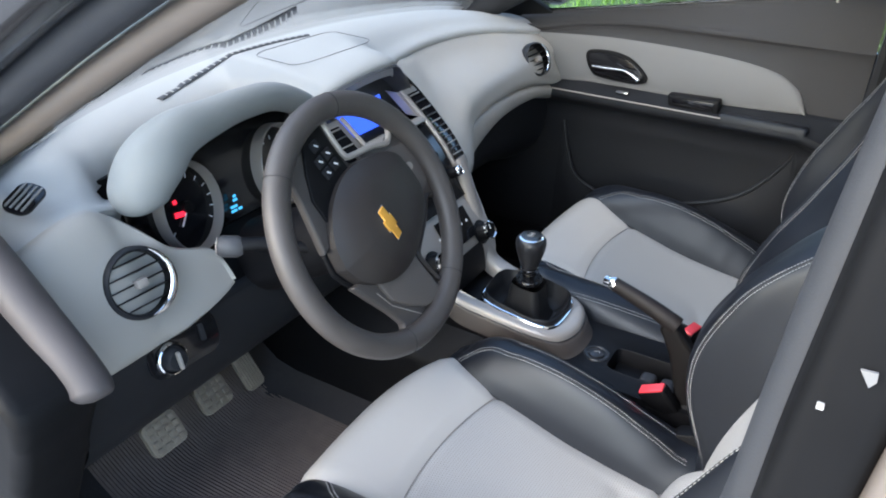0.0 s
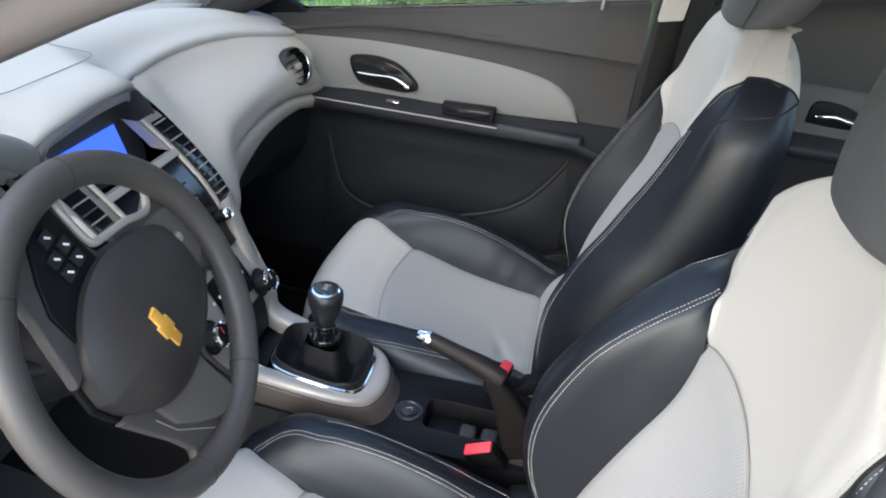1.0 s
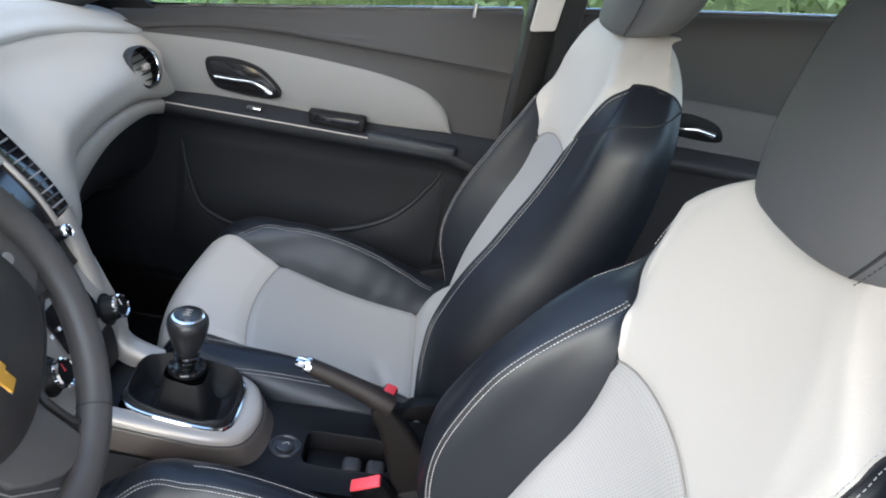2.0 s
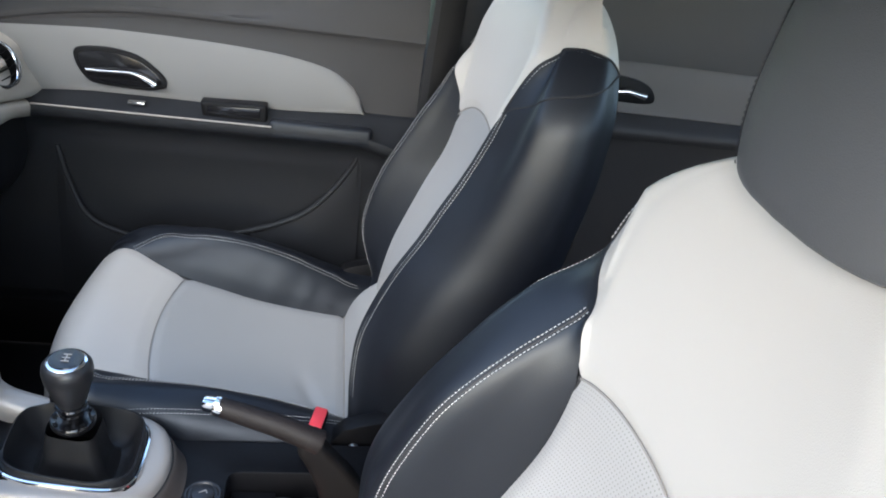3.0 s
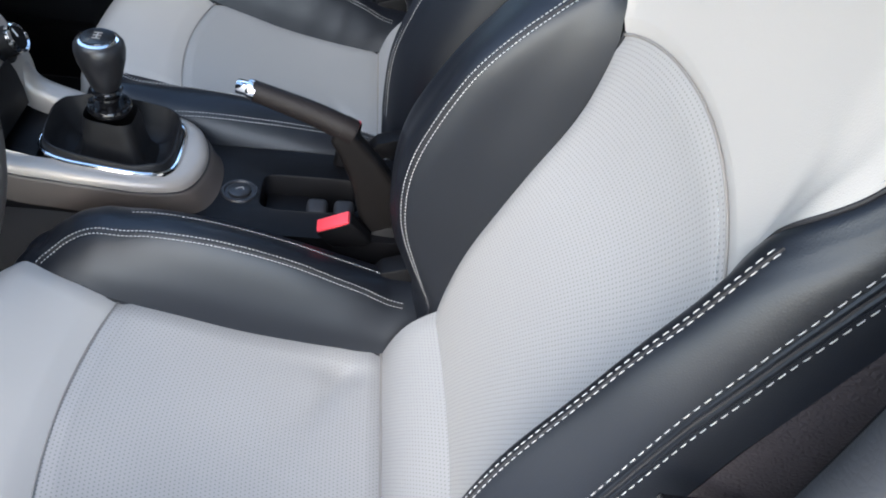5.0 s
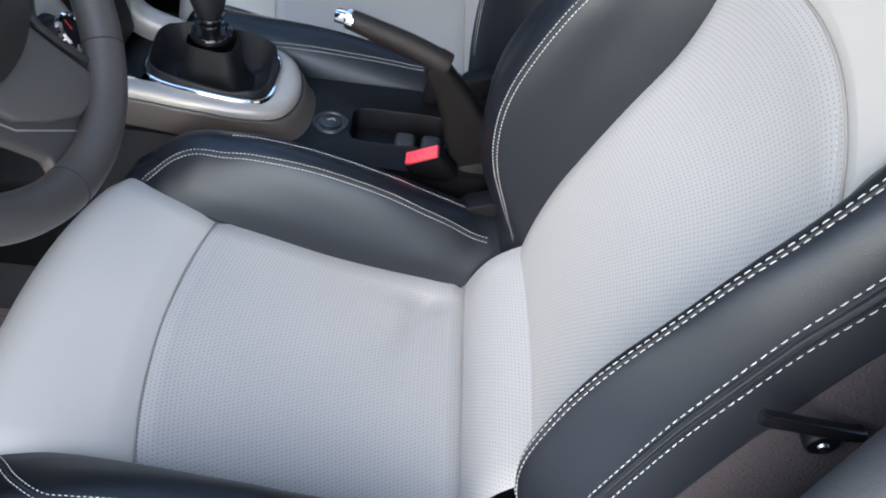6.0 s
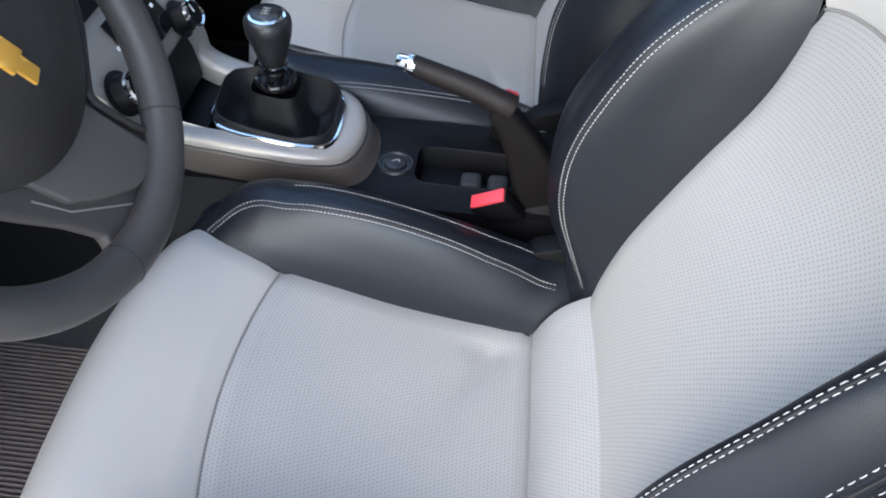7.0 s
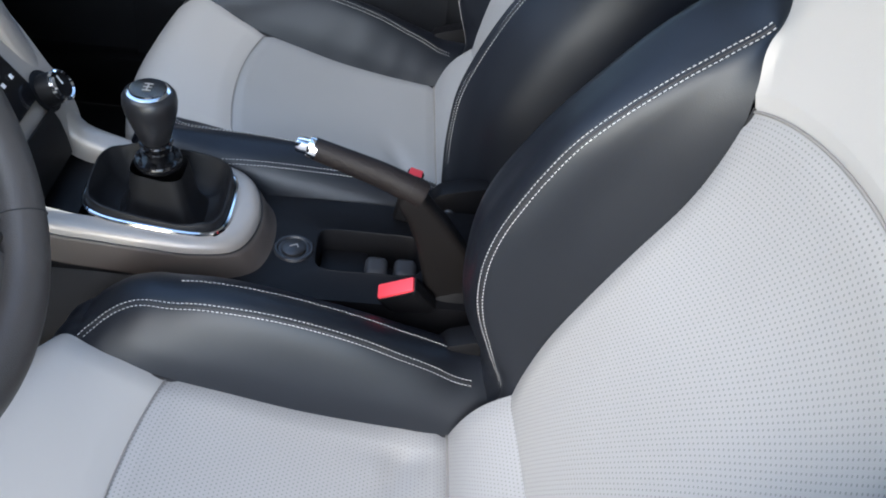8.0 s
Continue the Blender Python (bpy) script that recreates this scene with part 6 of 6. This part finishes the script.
def build_rear_door():
    door = tagged(thing("door_2", (0.74, -0.95, 0.35), "closed rear passenger door in charcoal with a shade-darkened grey insert", "car door", "passenger side doors"), kind="structure")
    rows, ins = [], []
    for i in range(25):
        y = -1.35 + 0.85 * i / 24
        s = SILL(max(y, -1.2))
        pts = [V(0.775, y, s), V(0.752, y, s - 0.001), V(0.738, y, s - 0.012), V(0.724, y, s - 0.06), V(0.712, y, 1.02), V(0.712, y, 0.945), V(0.680, y, 0.915), V(0.665, y, 0.90), V(0.672, y, 0.88), V(0.715, y, 0.85), V(0.73, y, 0.6), V(0.735, y, 0.34)]
        rows.append([cr(pts, k / 30) for k in range(31)])
        b = 1.0 - 0.0 * y
        ins.append([V(0.7085, y, 1.027), V(0.704, y, 1.022), V(0.702, y, 0.99), V(0.699, y, 0.95), V(0.694, y, 0.928), V(0.70, y, 0.922)])
    part("inner_panel", sheet(rows), DOOR_LIT, door, "charcoal rear door panel")
    part("insert", sheet(ins), REAR_INSERT, door, "grey padded insert with shade put into its colour")
    part("outer_skin", box(0.03, 0.88, 0.78, 0.004, Matrix.Translation((0.80, -0.92, 0.68))), BODY_PAINT, door)
    ring = [V(-0.76, 0.950, 0), V(-0.82, 0.947, 0), V(-0.868, 0.950, 0), V(-0.874, 0.964, 0), V(-0.858, 0.984, 0), V(-0.82, 0.996, 0), V(-0.77, 0.994, 0)]
    poly = [(q.x, q.y) for q in curve(ring + ring[:1], 36)[:-1]][::-1]
    rec = part("handle_recess", prism(poly[::-1], 0.010, yz(0.695), 0.003), BLACK_PLASTIC, door)
    part("release_lever", tube([V(0.690, -0.775, 0.967), V(0.682, -0.81, 0.974), V(0.686, -0.85, 0.966)], lambda s: 0.004 + 0.003 * s, 10), CHROME, rec, "chrome release lever")
    part("window_strip", tube([V(0.756, y, SILL(max(y, -1.2)) + 0.004) for y in [-0.50 - 0.85 * k / 16 for k in range(17)]], 0.004, 8), CHROME, door)
    pane = [[V(0.765 - 0.10 * (k / 6) ** 1.3, y, SILL(max(y, -1.2)) - 0.02 + (1.43 - SILL(max(y, -1.2))) * k / 6) for k in range(7)] for y in [-1.30 + 0.79 * j / 8 for j in range(9)]]
    g = part("window_pane", thicken(sheet(pane), 0.004), WINDOW_GLASS, door, "clear side window")
    g.visible_shadow = False


build_front_door()
build_rear_door()


# ---- body shell ----
def shell(name, bm, mat, label):
    return solo(name, bm, mat, label, "car body", "structure")


# floor pan with tunnel, mats
rows = []
for i in range(41):
    x = -0.78 + 1.56 * i / 40
    hump = 0.10 * math.exp(-(x / 0.13) ** 4)
    side = 0.10 * max(0, (abs(x) - 0.70) / 0.08) ** 2
    rows.append([V(x, y, 0.27 + hump + side + (0.30 * max(0, (y - 0.55) / 0.3) ** 1.5)) for y in [-1.5 + 2.45 * j / 40 for j in range(41)]])
shell("floor", thicken(sheet(rows), 0.02), CARPET, "nearly black carpeted car floor")
rows = []
for i in range(385):
    x = -0.56 + 0.445 * i / 384
    rows.append([V(x, y, 0.302 + 0.30 * max(0, (y - 0.55) / 0.3) ** 1.5 + 0.0016 * math.sin(x * 900)) for y in [-0.10 + 0.86 * j / 30 for j in range(31)]])
solo("floor_mat", thicken(sheet(rows), 0.006), MAT_BROWN, "ribbed brown rubber mat on the driver's floor", "floor mat")
rows = []
for i in range(25):
    x = 0.115 + 0.545 * i / 24
    rows.append([V(x, y, 0.300 + 0.30 * max(0, (y - 0.55) / 0.3) ** 1.5) for y in [0.10 + 0.66 * j / 20 for j in range(21)]])
# Black where the driver's mat is brown; laid wide over the carpet.
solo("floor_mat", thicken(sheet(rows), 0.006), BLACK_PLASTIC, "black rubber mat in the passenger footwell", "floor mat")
# Added black box that hides the carpet's raised edge.
shell("kick_filler", box(0.05, 0.62, 0.13, 0.01, Matrix.Translation((0.715, 0.36, 0.335))), BLACK_PLASTIC, "plain black filler box low in the passenger footwell")
# front bulkhead
shell("wall_front", box(1.56, 0.03, 0.75, 0, Matrix.Translation((0, 0.92, 0.65))), BLACK_PLASTIC, "dark bulkhead behind the dashboard")
# rear seat bench and parcel wall
bench = thing("rear_bench", (0, -1.15, 0.3), "dark leather rear bench seat", "rear seat")
part("bench_cushion", box(1.30, 0.50, 0.22, 0.05, Matrix.Translation((0, -1.12, 0.46)), 4), BLACK_LEATHER, bench)
part("bench_back", box(1.30, 0.16, 0.62, 0.05, Matrix.Translation((0, -1.42, 0.82)) @ pose(0, 0, 0, 14, 0, 0), 4), BLACK_LEATHER, bench)
# pillars on both sides
for sg, nm in ((1, "passenger"), (-1, "driver")):
    apil = curve([V(sg * 0.70, 0.62, 0.965), V(sg * 0.672, 0.50, 1.035), V(sg * 0.672, 0.20, 1.21), V(sg * 0.672, 0.0, 1.316), V(sg * 0.665, -0.10, 1.365), V(sg * 0.655, -0.25, 1.418), V(sg * 0.645, -0.5, 1.45), V(sg * 0.64, -1.4, 1.44)], 40)
    if sg < 0:
        shell("a_pillar_trim", tube(apil, 0.018, 12, 1.0), BODY_TAUPE, "taupe front pillar and roof rail trim")
        seal = [p + V(-0.034, 0.012, 0.026) for p in apil]
        shell("door_seal", tube(seal, 0.022, 12), SEAL_GREY, "black rubber door seal along the opening")
        skin = [p + V(-0.075, 0.04, 0.065) for p in apil]
        shell("a_pillar", tube(skin, 0.045, 14), BODY_PAINT, "dark painted outer windscreen pillar")
    else:
        shell("a_pillar", tube(apil, 0.045, 12, 1.2), DARK_PLASTIC, "charcoal front pillar and roof rail trim")
# passenger centre pillar with belt
pil = [(-0.395, 0.30), (-0.40, 0.80), (-0.412, 1.12), (-0.43, 1.45), (-0.54, 1.45), (-0.52, 1.12), (-0.50, 0.80), (-0.51, 0.30)]
shell("b_pillar", prism(pil[::-1], 0.07, yz(0.715), 0.01), DARK_PLASTIC, "charcoal centre pillar on the passenger side")
belt = thing("seat_belt", (0.70, -0.45, 1.2), "charcoal seat belt with a pale guide on the centre pillar", "seat belt")
part("webbing", thicken(sheet([[V(0.706, -0.425 + 0.01 * t, 1.20 - 0.85 * t), V(0.700, -0.448 + 0.01 * t, 1.20 - 0.85 * t), V(0.704, -0.470 + 0.01 * t, 1.20 - 0.85 * t)] for t in [i / 12 for i in range(13)]]), 0.002), BLACK_PLASTIC, belt, "charcoal webbing")
part("belt_guide", prism([(-0.418, 1.105), (-0.468, 1.115), (-0.478, 1.24), (-0.425, 1.24)][::-1], 0.022, yz(0.688), 0.006), BEIGE_PLASTIC, belt, "pale grey upper belt guide")
# driver's centre pillar: pale inner trim, rubber seal and dark outer skin
pil = [(-0.425, 0.30), (-0.440, 0.90), (-0.455, 1.10), (-0.480, 1.40), (-0.60, 1.42), (-0.60, 0.30)]
shell("b_pillar_trim", prism(pil[::-1], 0.03, yz(-0.672), 0.008), BLACK_PLASTIC, "dark inner trim of the centre pillar")
pil = [(-0.405, 0.30), (-0.426, 0.90), (-0.435, 1.10), (-0.458, 1.40), (-0.505, 1.42), (-0.480, 1.10), (-0.45, 0.30)]
shell("b_pillar", prism(pil[::-1], 0.09, yz(-0.795), 0.012, 3), RUBBER, "black painted centre pillar beside the driver's seat")
pil = [(-0.449, 0.30), (-0.479, 1.10), (-0.504, 1.42), (-0.64, 1.42), (-0.62, 0.30)]
shell("pillar_skin", prism(pil[::-1], 0.07, yz(-0.805), 0.010, 3), BODY_TAUPE, "taupe painted outer skin of the centre pillar")
solo("door_sticker", prism([(-0.4695, 1.190), (-0.467, 1.186), (-0.4615, 1.1945), (-0.4690, 1.1950)], 0.0015, yz(-0.7975)), INSERT_GREY, "small pale sticker on the black centre pillar", "sticker")
solo("pillar_clip", box(0.004, 0.0035, 0.0024, 0.0006, Matrix.Translation((-0.7965, -0.4505, 1.1675))), BEIGE_PLASTIC, "small white plastic clip on the centre pillar", "clip")
foot = curve([V(-0.402, 0.32, 0), V(-0.408, 0.60, 0), V(-0.417, 0.80, 0), V(-0.425, 0.92, 0), V(-0.434, 1.0, 0), V(-0.441, 1.1, 0), V(-0.449, 1.2, 0), V(-0.470, 1.40, 0)], 32)
shell("pillar_trim", tube([V(-0.681, p.x, p.y) for p in foot], 0.0205, 16), SEAL_GREY, "blue-grey padded trim along the centre pillar")
shell("door_seal", tube([V(-0.705, p.x - 0.034, p.y) for p in foot], 0.016, 12), RUBBER, "black rubber seal on the centre pillar")
strik = thing("door_striker", (-0.80, -0.45, 0.9), "small bright steel door striker on the pillar", "door striker")
part("striker_plate", box(0.004, 0.03, 0.05, 0.001, Matrix.Translation((-0.797, -0.445, 1.05))), STEEL, strik)
# hinge pillar in front of the driver's door opening, and sill
hp = [(0.55, 1.03), (0.42, 1.00), (0.37, 0.965), (0.245, 0.885), (0.228, 0.862), (0.240, 0.82), (0.275, 0.74), (0.365, 0.55), (0.41, 0.40), (0.44, 0.30), (0.90, 0.30), (0.90, 1.03)]
shell("hinge_pillar", prism(hp, 0.10, yz(-0.845), 0.018, 3), RUBBER, "dark hinge pillar trim below the windscreen")
# Tube for the lit band on the dark seal.
ridge = curve([V(-0.762, 0.52, 1.105), V(-0.760, 0.44, 1.045), V(-0.758, 0.351, 0.972), V(-0.757, 0.300, 0.924), V(-0.757, 0.255, 0.884), V(-0.758, 0.232, 0.860), V(-0.762, 0.222, 0.846)], 60)
shell("door_seal", tube(ridge, lambda s: 0.025 * math.sqrt(max(0.004, 1 - max(0.0, (s - 0.86) / 0.14) ** 2)), 18), SEAL_LIT, "door seal along the hinge pillar, its lit band put in as taupe")
shell("sill", box(0.12, 1.0, 0.14, 0.02, Matrix.Translation((-0.78, 0.0, 0.25))), BODY_PAINT, "dark painted door sill")
for sg, nm in ((-1, "left"), (1, "right")):
    shell("wall_" + nm, box(0.02, 0.52, 0.72, 0, Matrix.Translation((sg * 0.755, 0.68, 0.62))), DARK_PLASTIC, "charcoal kick panel ahead of the door")
# Added filler block that stops the view and light through dashboard gaps.
shell("dash_core", box(1.46, 0.30, 0.34, 0, Matrix.Translation((0, 0.66, 0.78))), BLACK_PLASTIC, "black filler box inside the dashboard")
# roof and rear wall
rows = [[V(x, y, 1.47 - 0.05 * (abs(x) / 0.65) ** 3 - 0.05 * max(0, (y + 0.35) / 0.3) ** 2) for x in [-0.66 + 1.32 * j / 16 for j in range(17)]] for y in [-1.6 + 1.45 * i / 20 for i in range(21)]]
shell("ceiling", thicken(sheet(rows), 0.03), HEADLINER, "pale fabric roof lining")
rows = [[V(x, y, 1.505 - 0.05 * (abs(x) / 0.66) ** 3 - 0.05 * max(0, (y + 0.35) / 0.3) ** 2) for x in [-0.67 + 1.34 * j / 16 for j in range(17)]] for y in [-1.62 + 1.47 * i / 20 for i in range(21)]]
shell("roof", thicken(sheet(rows), 0.012), BODY_PAINT, "dark painted roof skin")
# Unseen panel, added to close this side and cut light from behind.
shell("wall_left_rear", box(0.05, 0.90, 0.80, 0.01, Matrix.Translation((-0.765, -1.09, 0.68))), DARK_PLASTIC, "plain unseen panel closing the rear driver's side")
shell("wall_rear", box(1.5, 0.04, 0.9, 0, Matrix.Translation((0, -1.62, 0.75))), DARK_PLASTIC, "dark rear bulkhead behind the bench")
# windscreen
rows = []
for i in range(17):
    x = -0.70 + 1.40 * i / 16
    b = 0.75 - 0.22 * (x / 0.70) ** 2
    rows.append([V(x * (1 - 0.10 * t), b + (-0.16 - b) * t, 0.99 + (1.42 - 0.99) * t) for t in [k / 10 for k in range(11)]])
ws = shell("window_1", thicken(sheet(rows), 0.005), WINDOW_GLASS, "clear raked windscreen")
ws.visible_shadow = False
rows = [[p + V(0, 0.012, 0.004), p + V(0, -0.03, 0.024)] for p in [V(-0.70 + 1.40 * i / 24, 0.75 - 0.22 * ((-0.70 + 1.40 * i / 24) / 0.70) ** 2, 0.993) for i in range(25)]]
shell("windscreen_band", thicken(sheet(rows), 0.003), BLACK_PLASTIC, "black band along the foot of the windscreen")
mir = thing("door_mirror", (0.95, 0.40, 1.0), "dark door mirror outside the passenger window", "mirror")
part("housing", box(0.20, 0.12, 0.14, 0.045, Matrix.Translation((0.96, 0.42, 1.06)), 4), BODY_PAINT, mir)
part("mirror_glass", prism(rounded(0.16, 0.10, 0.03), 0.004, frame_of(V(0.955, 0.357, 1.06), (1, 0, 0), (-0.2, -1, 0))), CHROME, mir)
part("arm", box(0.12, 0.05, 0.04, 0.012, Matrix.Translation((0.82, 0.43, 1.01))), BODY_PAINT, mir)
part("mirror_sail", prism([(0.34, 1.0), (0.50, 0.97), (0.47, 1.06)], 0.03, yz(0.745), 0.006), BLACK_PLASTIC, mir)
# bonnet
rows = [[V(x, 0.80 + 1.0 * t, 0.985 - 0.16 * t ** 2 - 0.08 * (abs(x) / 0.8) ** 3) for x in [-0.82 + 1.64 * j / 20 for j in range(21)]] for t in [i / 10 for i in range(11)]]
shell("bonnet", thicken(sheet(rows), 0.03), BODY_PAINT, "dark painted bonnet ahead of the windscreen")


# ---- outside ----
rows = [[V(x, y, 0.02 * noise.noise(V(x * 0.3, y * 0.3, 0))) for x in np.linspace(-300, 300, 61)] for y in np.linspace(-300, 300, 61)]
solo("ground", sheet(rows), GRASS_MAT, "green lawn around the car", "lawn", "structure")
# Unseen far side made wide and pale, to bounce light into the cabin.
solo("pavement", box(17.8, 26.0, 0.06, 0.01, Matrix.Translation((-7.0, -1.0, 0.02))), PAVING, "pale concrete drive under the car, widened unseen to bounce light", "pavement", "structure")
rng = random.Random(5)


def leaf_mass(count, where, size):
    vs, fs = [], []
    for _ in range(count):
        p = where()
        d = V(rng.gauss(0, 1), rng.gauss(0, 1), rng.gauss(0, 1)).normalized()
        s = d.orthogonal().normalized() * size * rng.uniform(0.6, 1.3)
        d = d * size * rng.uniform(0.8, 1.8)
        i = len(vs)
        vs += [p - d, p + s * 0.5, p + d, p - s * 0.5]
        fs.append((i, i + 1, i + 2, i + 3))
    me = bpy.data.meshes.new("leaves")
    me.from_pydata(vs, [], fs)
    return me


def hedge_point():
    y = rng.uniform(-9, 1.2)
    return V(4.2 + rng.uniform(-0.35, 0.5) + 0.25 * noise.noise(V(y, 0, 0)), y, rng.uniform(0, 2.6 + 0.3 * noise.noise(V(y * 0.7, 3, 0))))


me = leaf_mass(26000, hedge_point, 0.035)
me.materials.append(LEAF)
tagged(new("hedge", me), "dense dark green hedge beyond the passenger side", "hedge", kind="stuff")
core = box(0.5, 10.0, 2.4, 0.05, Matrix.Translation((4.6, -3.9, 1.2)))
solo("hedge_core", core, LEAF, "dark inner mass of the hedge", "hedge", "stuff")


def grass_point():
    return V(rng.uniform(2.2, 9), rng.uniform(-1, 14), 0.03)


vs, fs = [], []
for _ in range(22000):
    p = grass_point()
    a = rng.uniform(0, 6.28)
    h = rng.uniform(0.05, 0.13)
    s = V(math.cos(a), math.sin(a), 0) * 0.008
    i = len(vs)
    vs += [p - s, p + s, p + V(rng.gauss(0, 0.02), rng.gauss(0, 0.02), h)]
    fs.append((i, i + 1, i + 2))
me = bpy.data.meshes.new("grass")
me.from_pydata(vs, [], fs)
me.materials.append(GRASS_BLADE)
tagged(new("grass", me), "bright green lawn grass beyond the drive", "grass", kind="stuff")
